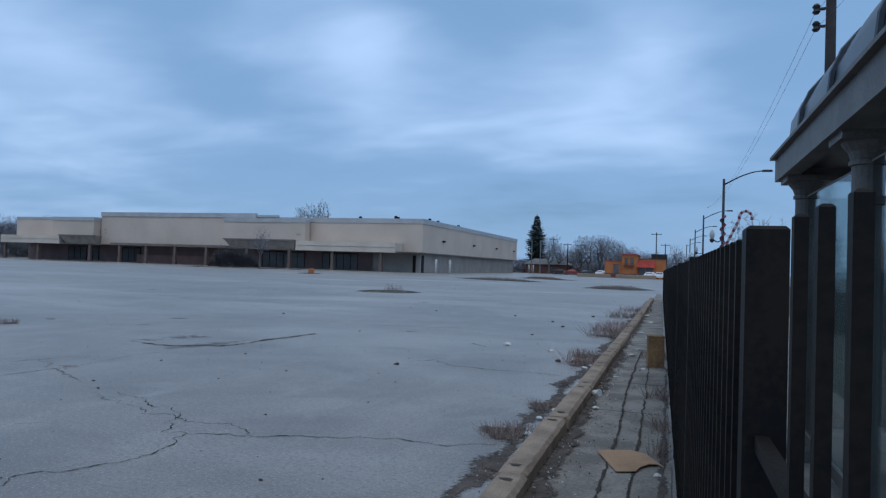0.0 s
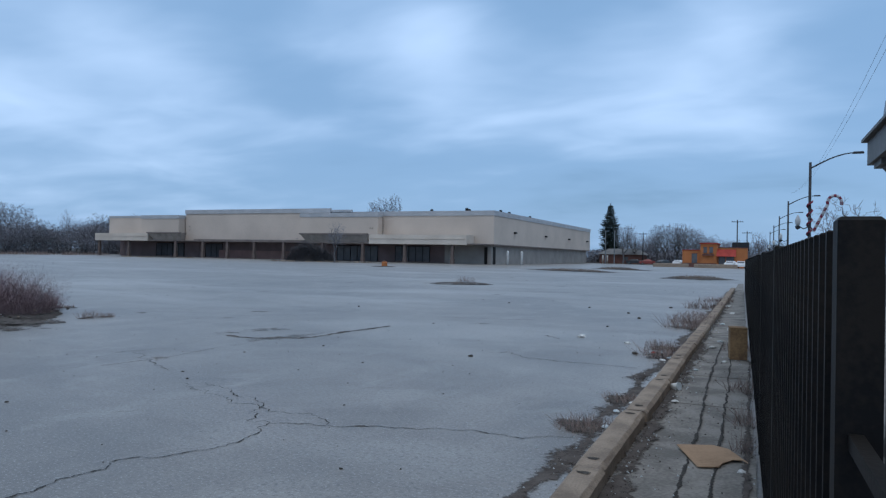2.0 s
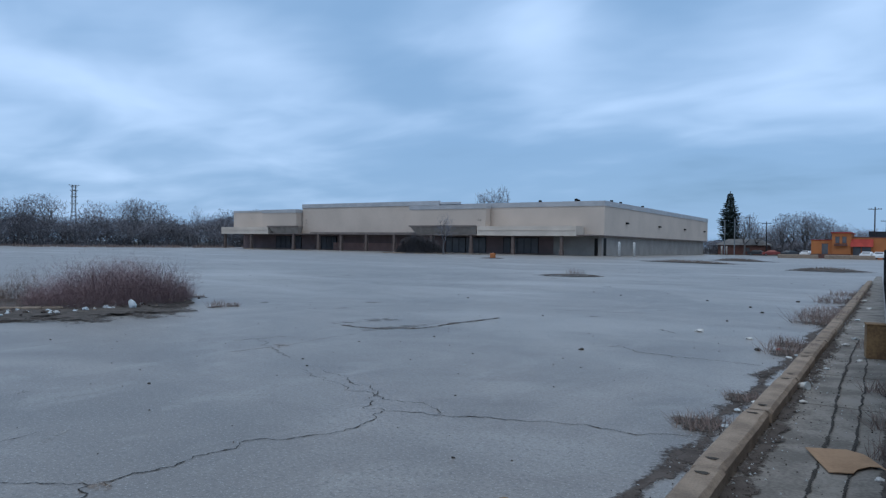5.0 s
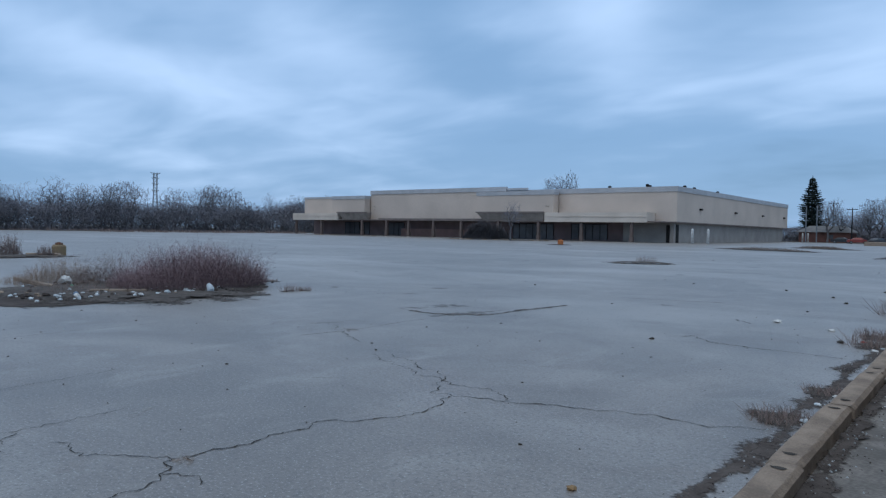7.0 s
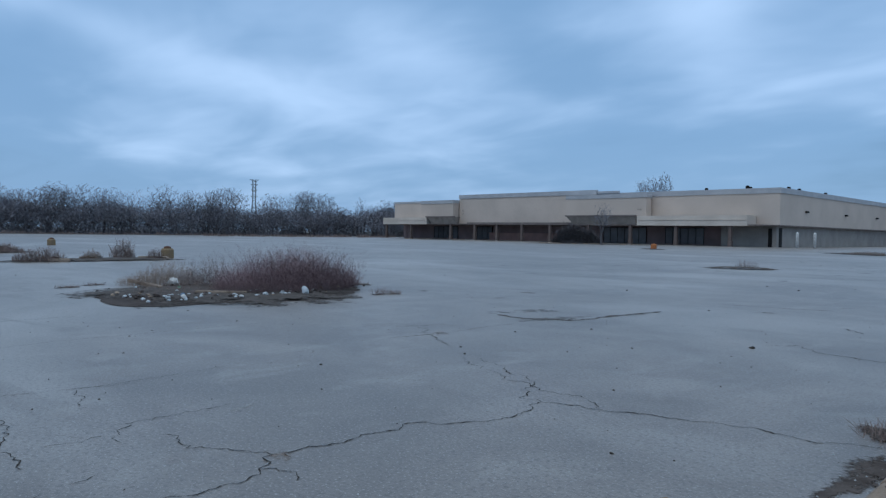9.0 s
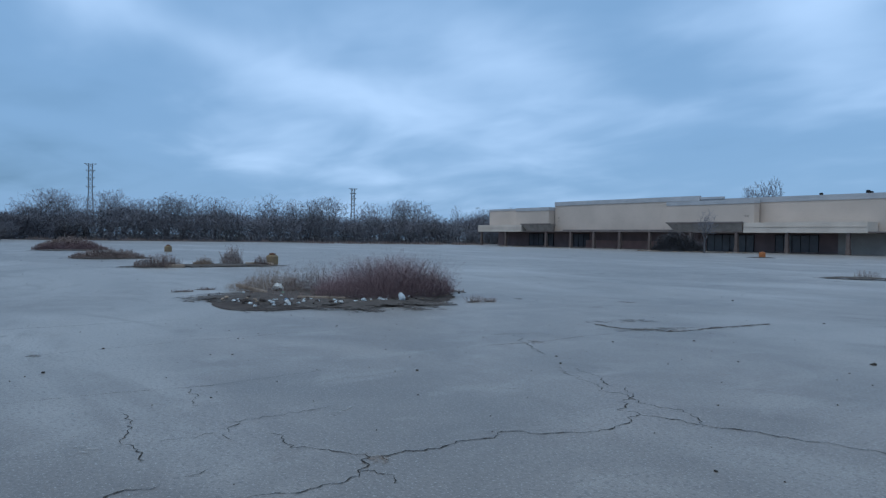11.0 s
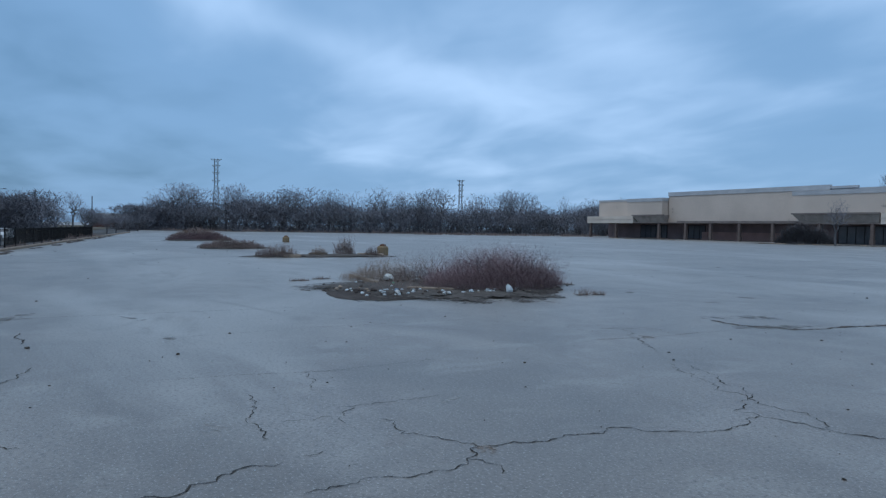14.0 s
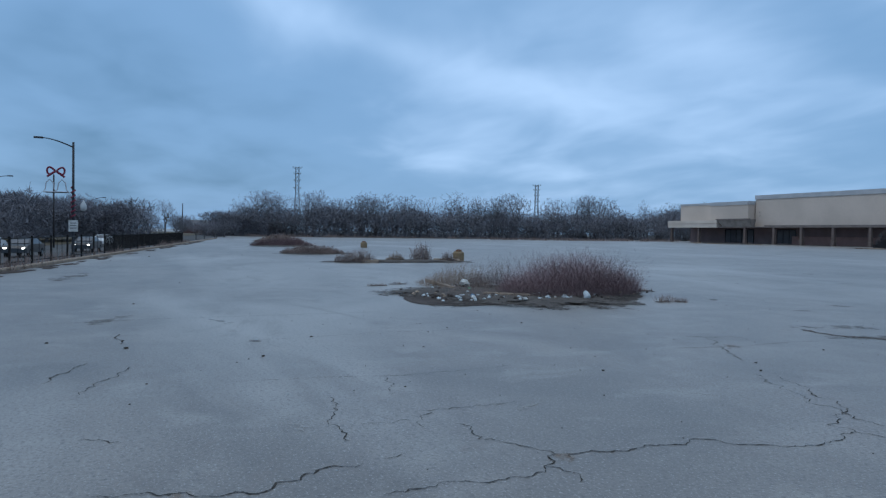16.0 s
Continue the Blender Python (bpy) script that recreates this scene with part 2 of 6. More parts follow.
STUCCO = material("tan_stucco", (0.62, 0.525, 0.45), (0.53, 0.45, 0.385), 0.9, 0.16, 6, 0.8, 0.1)
FASCIA = material("pale_fascia", (0.66, 0.58, 0.50), (0.56, 0.49, 0.42), 0.9, 0.3, 8, 0.7, 0.1)
COPING = material("blue_grey_coping", (0.47, 0.475, 0.49), (0.40, 0.41, 0.43), 0.5, 0.5, 8, 0.6, 0.05)
AWNING = material("weathered_awning", (0.34, 0.295, 0.26), (0.24, 0.21, 0.185), 0.9, 0.6, 8, 0.7, 0.1)
BLOCKWALL = material("grey_block_wall", (0.36, 0.33, 0.30), (0.28, 0.255, 0.235), 0.9, 0.4, 8, 0.8, 0.2)
DADO = material("storefront_brick", (0.48, 0.29, 0.25), (0.38, 0.235, 0.205), 0.9, 0.5, 10, 0.8, 0.2)
# brown wall tone, darkened to include the shade under the canopy
SHADED = material("storefront_shaded_brown", (0.30, 0.215, 0.205), (0.23, 0.17, 0.165), 0.9, 0.5, 10, 0.8, 0.2)
DARKGLASS = material("dark_store_glass", (0.09, 0.09, 0.10), (0.12, 0.12, 0.13), 0.25, 0.5, 8, 0.6, 0.0, spec=0.5)
COLUMN = material("brown_column", (0.17, 0.13, 0.115), (0.13, 0.10, 0.09), 0.9, 1.5, 12, 0.8, 0.2)
SOFFIT = material("brown_soffit", (0.22, 0.185, 0.17), (0.17, 0.14, 0.13), 0.9, 1, 10, 0.6, 0.1)
WHITE = material("white_paint", (0.66, 0.66, 0.64), (0.50, 0.49, 0.47), 0.6, 4, 40, 0.6, 0.05, spread=0.1)
ORANGE = material("orange_stucco", (0.50, 0.185, 0.07), (0.42, 0.155, 0.06), 0.9, 0.5, 9, 0.7, 0.1)
RED = material("red_awning", (0.42, 0.055, 0.04), (0.32, 0.04, 0.03), 0.7, 1, 9, 0.6, 0.05)
YELLOW = material("worn_yellow_paint", (0.27, 0.19, 0.10), (0.20, 0.155, 0.11), 0.85, 2.5, 25, 0.9, 0.2)
RUST = material("rusty_steel", (0.20, 0.085, 0.045), (0.11, 0.06, 0.04), 0.8, 4, 40, 0.8, 0.2)
CARDBOARD = material("cardboard", (0.41, 0.27, 0.17), (0.31, 0.20, 0.125), 0.9, 3, 40, 0.7, 0.1)
PLYWOOD = material("plywood", (0.30, 0.19, 0.095), (0.17, 0.105, 0.06), 0.85, 5, 40, 0.8, 0.15)
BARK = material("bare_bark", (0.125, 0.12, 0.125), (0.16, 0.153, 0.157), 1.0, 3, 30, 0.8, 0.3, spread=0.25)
# twigs and brush are coloured paler and bluer to include distance haze
TWIG = material("hazed_winter_twigs", (0.245, 0.245, 0.275), (0.19, 0.19, 0.215), 1.0, 0.5, 8, 0.8, 0, spread=0.25)
BRUSH = material("hazed_brush", (0.20, 0.20, 0.225), (0.155, 0.155, 0.175), 1.0, 0.4, 6, 0.8, 0, spread=0.2)
HEDGE = material("dark_hedge_twigs", (0.12, 0.115, 0.12), (0.085, 0.082, 0.088), 1.0, 0.5, 8, 0.8, 0)
NEEDLE = material("spruce_needles", (0.022, 0.036, 0.032), (0.035, 0.05, 0.044), 1.0, 1, 12, 0.7, 0)
WEED = material("dead_reddish_weed", (0.29, 0.195, 0.20), (0.17, 0.12, 0.125), 1.0, 0.6, 9, 0.9, 0, spread=0.2)
STRAW = material("straw_weed", (0.32, 0.24, 0.185), (0.23, 0.175, 0.14), 1.0, 0.8, 9, 0.9, 0, spread=0.2)
DRY = material("grey_brown_weed", (0.30, 0.23, 0.205), (0.20, 0.155, 0.14), 1.0, 0.8, 9, 0.9, 0)
STEEL = material("galvanised_lattice", (0.24, 0.26, 0.28), (0.18, 0.20, 0.22), 0.6, 1, 10, 0.5, 0, metal=0.4)
WOODPOLE = material("wood_pole", (0.035, 0.032, 0.034), (0.05, 0.045, 0.045), 1.0, 3, 30, 0.7, 0.3)
WHITECAR = material("white_car_paint", (0.70, 0.71, 0.72), (0.66, 0.67, 0.68), 0.3, 2, 20, 0.3, 0, spec=0.5)
DARKCAR = material("dark_car_paint", (0.03, 0.034, 0.04), (0.025, 0.028, 0.034), 0.3, 2, 20, 0.3, 0, spec=0.5)
REDCAR = material("red_car_paint", (0.26, 0.05, 0.04), (0.20, 0.04, 0.035), 0.35, 2, 20, 0.3, 0, spec=0.5)
TYRE = material("tyre_rubber", (0.02, 0.02, 0.02), (0.03, 0.03, 0.03), 0.9, 5, 40, 0.5, 0.1)
HEADLIGHT = lamp_glow("lit_headlight", (1.0, 0.95, 0.85), 6.0)
GLOBE = lamp_glow("frosted_globe", (0.45, 0.47, 0.48), 0.02)
TINSEL_RED = material("red_tinsel", (0.24, 0.03, 0.06), (0.15, 0.02, 0.04), 0.5, 12, 60, 0.8, 0.3)
TINSEL_WHITE = material("white_tinsel", (0.52, 0.52, 0.54), (0.40, 0.40, 0.42), 0.5, 12, 60, 0.8, 0.3)
PLASTIC = material("grey_white_plastic", (0.62, 0.66, 0.68), (0.42, 0.47, 0.49), 0.5, 9, 60, 0.7, 0.3, spread=0.2)
BLUEBAG = material("blue_plastic", (0.10, 0.20, 0.34), (0.30, 0.36, 0.42), 0.5, 9, 60, 0.7, 0.3)
GREENBIT = material("green_plastic", (0.10, 0.30, 0.16), (0.25, 0.35, 0.28), 0.5, 9, 60, 0.7, 0.3)
BRICKRED = material("dull_red_brick", (0.17, 0.085, 0.07), (0.125, 0.065, 0.055), 0.9, 0.8, 10, 0.8, 0.2)
ROOFGREY = material("grey_shingle_roof", (0.19, 0.185, 0.18), (0.13, 0.13, 0.13), 0.9, 1, 10, 0.7, 0.2)


# ---- builders ----
class Shape:
    """Gathers corners and faces of one mesh."""

    def __init__(self):
        self.v, self.f, self.rim = [], [], {}

    def add(self, verts, faces):
        k = len(self.v)
        self.v += [tuple(p) for p in verts]
        self.f += [tuple(i + k for i in q) for q in faces]
        return self

    def box(self, x0, y0, z0, x1, y1, z1, m=None):
        p = [(x, y, z) for z in (z0, z1) for x, y in ((x0, y0), (x1, y0), (x1, y1), (x0, y1))]
        if m:
            p = [m @ Vector(q) for q in p]
        return self.add(p, [(3, 2, 1, 0), (4, 5, 6, 7), (0, 1, 5, 4), (1, 2, 6, 5), (2, 3, 7, 6), (3, 0, 4, 7)])

    def chamfer(self, x0, y0, z0, x1, y1, z1, c, m=None):
        """A box whose upper edges are worn off by c."""
        rings = [(x0, y0, x1, y1, z0), (x0, y0, x1, y1, z1 - c), (x0 + c, y0 + c, x1 - c, y1 - c, z1)]
        p = [(x, y, z) for a, b, d, e, z in rings for x, y in ((a, b), (d, b), (d, e), (a, e))]
        if m:
            p = [m @ Vector(q) for q in p]
        f = [(3, 2, 1, 0), (8, 9, 10, 11)]
        for k in (0, 4):
            f += [(k + i, k + (i + 1) % 4, k + 4 + (i + 1) % 4, k + 4 + i) for i in range(4)]
        return self.add(p, f)

    def tube(self, points, radii, sides=6, caps=True):
        """A round tube along points, with a radius at each."""
        pts = [Vector(p) for p in points]
        rings, k0 = [], len(self.v)
        for i, p in enumerate(pts):
            d = (pts[min(i + 1, len(pts) - 1)] - pts[max(i - 1, 0)])
            d = d.normalized() if d.length > 1e-9 else Vector((0, 0, 1))
            a = d.cross(Vector((0.31, 0.95, 0.1)) if abs(d.y) < 0.9 else Vector((1, 0, 0.1))).normalized()
            b = d.cross(a)
            r = radii[i] if isinstance(radii, (list, tuple)) else radii
            for s in range(sides):
                g = 2 * math.pi * s / sides
                self.v.append(tuple(p + a * (r * math.cos(g)) + b * (r * math.sin(g))))
        for i in range(len(pts) - 1):
            for s in range(sides):
                t = (s + 1) % sides
                self.f.append((k0 + i * sides + s, k0 + i * sides + t, k0 + (i + 1) * sides + t, k0 + (i + 1) * sides + s))
        if caps:
            self.f.append(tuple(k0 + s for s in range(sides))[::-1])
            self.f.append(tuple(k0 + (len(pts) - 1) * sides + s for s in range(sides)))
        return self

    def turned(self, x, y, profile, sides=12):
        """A solid of revolution about a vertical line: (radius, height) rows."""
        return self.tube([(x, y, z + 1e-5 * i) for i, (r, z) in enumerate(profile)], [r for r, z in profile], sides)

    def strip(self, points, widths, z):
        """A flat ribbon on the ground along points."""
        k0, n = len(self.v), len(points)
        for i, (x, y) in enumerate(points):
            a, b = points[max(i - 1, 0)], points[min(i + 1, n - 1)]
            dx, dy = b[0] - a[0], b[1] - a[1]
            q = math.hypot(dx, dy) or 1
            w = widths[i] / 2
            self.rim[len(self.v) + 1] = 1.0
            self.v += [(x - dy / q * w, y + dx / q * w, z), (x, y, z), (x + dy / q * w, y - dx / q * w, z)]
        self.f += [(k0 + 3 * i + j, k0 + 3 * i + j + 1, k0 + 3 * i + j + 4, k0 + 3 * i + j + 3) for i in range(n - 1) for j in (0, 1)]
        return self

    def blot(self, x, y, rx, ry, turn, z, rng, n=22, rough=0.25, h=0.0):
        """An uneven patch on the ground, raised by h in its middle."""
        k0, c, s = len(self.v), math.cos(turn), math.sin(turn)
        ph = [rng.uniform(0, 6.28) for _ in range(4)]
        for q in (1.0, 0.55):
            for i in range(n):
                g = 2 * math.pi * i / n
                r = q * (1 + rough * (0.5 * math.sin(2 * g + ph[0]) + 0.4 * math.sin(3 * g + ph[1]) + 0.4 * math.sin(5 * g + ph[2]) + 0.3 * rng.uniform(-1, 1)))
                a, b = rx * r * math.cos(g), ry * r * math.sin(g)
                self.rim[len(self.v)] = 0.0 if q == 1.0 else 0.75
                self.v.append((x + a * c - b * s, y + a * s + b * c, z + (h * (0.75 + 0.25 * rng.random()) if q < 1 else 0)))
        self.rim[len(self.v)] = 1.0
        self.v.append((x, y, z + h))
        for i in range(n):
            j = (i + 1) % n
            self.f += [(k0 + i, k0 + j, k0 + n + j, k0 + n + i), (k0 + n + i, k0 + n + j, k0 + 2 * n)]
        return self

    def blade(self, base, tip, w, turn):
        k0 = len(self.v)
        dx, dy = math.cos(turn) * w / 2, math.sin(turn) * w / 2
        mid = [(base[i] * 0.45 + tip[i] * 0.55) for i in range(3)]
        self.v += [(base[0] - dx, base[1] - dy, base[2]), (base[0] + dx, base[1] + dy, base[2]),
                   (mid[0] + dx * 0.8, mid[1] + dy * 0.8, mid[2] + 0.04 * w), (mid[0] - dx * 0.8, mid[1] - dy * 0.8, mid[2]), tuple(tip)]
        self.f += [(k0, k0 + 1, k0 + 2, k0 + 3), (k0 + 3, k0 + 2, k0 + 4)]
        return self

    def mesh(self, name, mat, smooth=False):
        me = bpy.data.meshes.new(name)
        me.from_pydata(self.v, [], self.f)
        me.materials.append(mat)
        if self.rim:
            layer = me.attributes.new("rim", "FLOAT", "POINT")
            layer.data.foreach_set("value", [self.rim.get(i, 0.0) for i in range(len(self.v))])
        if smooth:
            me.polygons.foreach_set("use_smooth", [True] * len(me.polygons))
        me.update()
        return me


def part(name, shape, mat, parent, label="", smooth=False, at=None):
    ob = new(name, shape.mesh(name, mat, smooth) if isinstance(shape, Shape) else shape)
    ob.parent = parent
    if at:
        ob.matrix_basis = at
    return tagged(ob, label) if label else ob


def thing(name, label, category, at=None, group="", kind=""):
    ob = new(name)
    ob.empty_display_size = 0.2
    if at:
        ob.matrix_basis = at
    return tagged(ob, label, category, group, kind)


def solo(name, shape, mat, label, category, at=None, group="", kind="", smooth=False):
    ob = new(name, shape.mesh(name, mat, smooth))
    if at:
        ob.matrix_basis = at
    return tagged(ob, label, category, group, kind)


def polar(az, dist):
    """A place on the ground by compass angle (degrees, from +y towards -x) and distance from the origin."""
    return -dist * math.sin(radians(az)), dist * math.cos(radians(az))


# ---- the ground ----
def left_line(x):
    """The y of the low fence along the south road."""
    return 0.6 + (x + 76.4) * (-6.0 / 45.4)


rng = random.Random(4)
LOW = -0.9
tilt = math.atan2(-6.0, 45.4)
lm = pose(-76.4, 0.6, 0, 0, 0, math.degrees(tilt))
g = Shape()
xs = [-2500, -600, -200, -100, -40, 0, 40, 60, 70, 74, 78, 84, 95, 130, 250, 600, 2500]
ys = [(-2500, LOW), (-400, LOW), (-100, LOW), (-30, LOW), (-3.2, LOW), (-0.5, 0), (3, 0), (7, 0), (11, 0), (18, 0), (35, 0), (70, 0), (130, 0), (250, 0), (600, 0), (2500, 0)]
g.v = [lm @ Vector((x, y, z)) for y, z in ys for x in xs]
g.f = [(j * len(xs) + i, j * len(xs) + i + 1, (j + 1) * len(xs) + i + 1, (j + 1) * len(xs) + i) for j in range(len(ys) - 1) for i in range(len(xs) - 1)]
solo("ground", g, CONCRETE, "grey weathered cracked concrete parking lot slab", "ground", kind="structure")

# strip of old sidewalk between wheel stops and fence, and the street beyond it
s = Shape()
for k in range(-6, 26):
    y0 = k * 1.9
    s.box(-0.83, y0 + 0.004, -0.05, 0.115 - 0.0127 * max(0.0, y0 + 1.9), y0 + 1.896, 0.012 + 0.004 * (k % 3))
walkway = solo("pavement", s, WALK, "grey cracked concrete sidewalk strip beside the fence", "pavement", kind="structure")
s = Shape().box(0.3, -7, -0.02, 4.2, 260, 0.03)
solo("pavement_street", s, WALK, "pale concrete street sidewalk behind the fence", "pavement", kind="structure")
s = Shape().box(4.2, -6, -0.02, 17.0, 600, 0.012)
solo("road", s, ASPHALT, "dark worn asphalt street", "road", kind="structure")
s = Shape()
s.box(-220, -18.5, LOW - 0.1, 110, -5.2, LOW + 0.014, lm)
solo("road_south", s, ASPHALT, "dark worn asphalt road behind the low fence", "road", kind="structure")
s = Shape().box(-210, -5.2, LOW - 0.1, 110, -3.2, LOW + 0.1, lm)
solo("pavement_south", s, WALK, "grey concrete sidewalk strip behind the low fence", "pavement", kind="structure")
s = Shape().box(-420, -300, LOW - 0.1, 60, -18.5, LOW + 0.05, lm)
solo("ground_verge_south", s, LAWN, "dull dry winter grass verge", "ground", kind="structure")
s = Shape()
s.box(-420, 14, -0.02, -163, 420, 0.04)
solo("ground_verge_west", s, LAWN, "dry tan grass strip before the trees", "ground", kind="structure")
s = Shape().box(-60, 202, -0.02, 0.2, 420, 0.03)
solo("ground_verge_north", s, LAWN, "dry tan grass strip behind the lot", "ground", kind="structure")


# cracks and stains in the slab
def crack(points, width, name="crack", step=0.04, wander=0.036, mat=None, seed=1, z=0.004, label="thin dark jagged crack in the concrete"):
    r = random.Random(seed)
    path, wide = [], []
    for (x0, y0), (x1, y1) in zip(points, points[1:]):
        n = max(2, int(math.hypot(x1 - x0, y1 - y0) / step))
        nx, ny = -(y1 - y0), (x1 - x0)
        q = math.hypot(nx, ny) or 1
        off = 0.0
        for i in range(n):
            t = i / n
            off = 0.75 * off + r.uniform(-wander, wander)
            e = off * min(1, 6 * t, 6 * (1 - t)) / q
            path.append((x0 + (x1 - x0) * t + nx * e, y0 + (y1 - y0) * t + ny * e))
            wide.append(0.9 * width * r.uniform(0.5, 1.4))
    path.append(points[-1])
    wide.append(width * 0.2)
    wide[0] = width * 0.3
    swell = [0.55 + 0.9 * abs(noise.noise((x * 2.1, y * 2.1, seed))) for x, y in path]
    wide = [a * b * 1.15 for a, b in zip(wide, swell)]
    return solo(name, Shape().strip(path, wide, z), mat or CRACK, label, "crack", kind="structure", group="cracks in the lot")


J, YJ = (-3.84, 4.94), (-4.12, 2.38)
crack([J, (-3.34, 5.10), (-2.63, 5.36), (-2.07, 5.54), (-1.64, 5.61), (-1.35, 5.77)], 0.034, seed=2)
crack([J, (-3.72, 4.53), (-3.72, 4.12), (-4.04, 3.68), (-4.10, 3.50), (-4.04, 3.32), (-4.06, 2.72), YJ], 0.034, seed=3)
crack([YJ, (-4.05, 2.26), (-3.88, 2.13), (-3.81, 1.88), (-3.85, 1.54), (-3.80, 1.0)], 0.032, seed=4)
crack([(-3.91, 2.15), (-3.78, 2.25), (-3.59, 2.21)], 0.022, seed=5)
crack([(-3.35, 5.12), (-3.73, 5.41), (-3.92, 5.32), (-4.23, 5.37), (-4.53, 5.62), (-5.02, 5.82), (-5.7, 6.14)], 0.024, seed=6, wander=0.045)
crack([(-4.23, 5.37), (-4.6, 5.41), (-5.06, 5.63), (-5.9, 5.95)], 0.018, seed=7, wander=0.045)
crack([J, (-4.07, 4.90), (-4.27, 5.20), (-4.29, 5.41)], 0.026, seed=8)
crack([(-3.99, 2.42), (-4.36, 2.22), (-4.63, 1.98), (-4.88, 2.02), (-5.07, 1.97)], 0.026, seed=9)
crack([(-6.29, 1.20), (-5.68, 1.11), (-5.36, 1.00), (-5.21, 1.05), (-4.87, 1.05)], 0.024, seed=10)
crack([(-5.28, 1.25), (-5.27, 1.53), (-5.24, 1.74), (-5.04, 1.70)], 0.018, seed=11)
crack([(-5.54, 1.79), (-5.55, 2.14), (-5.57, 2.82)], 0.02, seed=12)
crack([(-5.46, 1.92), (-5.23, 1.75)], 0.014, seed=24)
crack([(-4.31, -0.6), (-4.28, -0.30), (-4.12, -0.04), (-4.05, 0.30), (-4.20, 0.43), (-4.37, 0.78), (-4.34, 1.00)], 0.032, seed=13)
crack([(-4.42, 1.18), (-4.48, 1.36)], 0.02, seed=14)
crack([(-7.06, 1.4), (-7.0, 2.0), (-7.03, 2.73), (-7.14, 3.49)], 0.016, wander=0.02, seed=15)
crack([(-6.95, 1.96), (-6.62, 1.93), (-6.16, 1.76)], 0.018, seed=16)
crack([(-7.02, -0.97), (-7.61, -0.83), (-8.31, -0.61)], 0.028, seed=17)
crack([(-7.64, -1.36), (-8.04, -1.30), (-8.79, -1.06)], 0.03, seed=18)
crack([(-10.93, -0.90), (-9.96, -0.81)], 0.05, seed=19)
crack([(-5.51, -0.80), (-5.35, -0.51)], 0.03, seed=20)
crack([(-12.26, -2.65), (-12.6, -0.67), (-12.73, 3.62)], 0.034, wander=0.012, seed=21, label="long dark joint in the concrete")
crack([(-9.8, 0.81), (-10.11, 2.95), (-10.13, 5.63)], 0.02, wander=0.012, seed=22, label="long dark joint in the concrete")
crack([(-5.57, 4.42), (-5.13, 4.79)], 0.022, wander=0.01, seed=23)
crack([(-7.6, 6.3), (-7.47, 7.32), (-7.57, 8.34), (-7.5, 8.9)], 0.03, wander=0.015, seed=25)
crack([(-8.26, 7.42), (-7.23, 6.84), (-6.6, 6.5)], 0.026, seed=26)
crack([(-8.46, 6.96), (-8.1, 8.08)], 0.03, seed=27)
crack([(-3.81, 10.03), (-3.52, 10.45), (-3.05, 9.92), (-2.09, 9.85), (-1.4, 9.8)], 0.036, seed=28)
crack([(-3.64, 13.0), (-3.22, 12.54)], 0.06, seed=29)
crack([(-7.19, 0.38), (-7.15, 1.28), (-6.94, 2.44)], 0.014, wander=0.015, seed=30)
for k in range(64):
    x, y = -rng.uniform(5, 75), rng.uniform(13, 80)
    if abs(x) > y * 1.4:
        continue
    a, n = rng.uniform(0.1, 0.9), rng.uniform(0.8, 4.5)
    crack([(x, y), (x + n * math.cos(a), y + 0.5 * n * math.sin(a))], 0.05 + 0.0012 * math.hypot(x, y), "crack", 0.2, 0.04, seed=40 + k)


def patch(x, y, rx, ry, turn, mat, label, name="stain", z=0.006, seed=1, rough=0.3):
    return solo(name, Shape().blot(x, y, rx, ry, turn, z, random.Random(seed), rough=rough), mat, label, "stain", kind="structure")


crack([(-8.6, 9.7), (-7.9, 9.63), (-7.15, 10.2), (-6.97, 12.1), (-6.9, 12.8)], 0.26, "dirty_streak", 0.08, 0.05, SILT, 61, 0.0072, "long dark dirty streak in a dip of the concrete")
patch(-7.55, 10.0, 0.34, 1.35, -0.30, STAIN, "long dark oily stain on the concrete", seed=5, rough=0.15)
patch(-7.0, 12.0, 0.22, 1.3, -0.10, STAIN, "long dark oily stain on the concrete", z=0.0065, seed=6, rough=0.15)
patch(-8.6, 10.6, 0.4, 1.6, -0.30, STAIN, "long dark oily stain on the concrete", z=0.0055, seed=36, rough=0.25)
patch(-4.1, 2.35, 0.22, 0.26, 0.6, RUST_PATCH, "rusty brown patch on the concrete", seed=7)
patch(-4.16, -0.1, 0.1, 0.24, 0.6, RUST_PATCH, "rusty brown patch on the concrete", seed=8)
patch(-7.5, 7.15, 0.2, 0.5, 0.4, RUST_PATCH, "rusty brown patch on the concrete", z=0.003, seed=9)
patch(-5.3, 0.78, 0.24, 0.30, 1.3, PALE_PATCH, "pale worn patch on the concrete", seed=10)
patch(-5.35, 2.75, 0.1, 0.3, 0.5, PALE_PATCH, "pale gravelly patch on the concrete", z=0.003, seed=11)
patch(-9.8, 0.9, 0.25, 0.15, 0.5, STAIN, "dark oily stain on the concrete", seed=12)
patch(-12.0, 0.6, 0.5, 0.12, 0.5, STAIN, "dark oily stain on the concrete", seed=13)
patch(-12.6, -1.2, 0.3, 1.2, 1.2, STAIN, "dark oily stain on the concrete", seed=14)
patch(-24.0, -3.2, 3.0, 0.7, -0.15, STAIN, "dark damp stain beside the low fence", seed=15)
s = Shape()
for k in range(90):
    d, a = rng.uniform(14, 75), rng.uniform(12, 70)
    x, y = polar(a, d)
    s.blot(x, y, rng.uniform(0.1, 0.3) * (1 + d / 40), rng.uniform(0.1, 0.3) * (1 + d / 40), rng.uniform(0, 3), 0.004 + 0.00002 * k, rng, 12, 0.4)
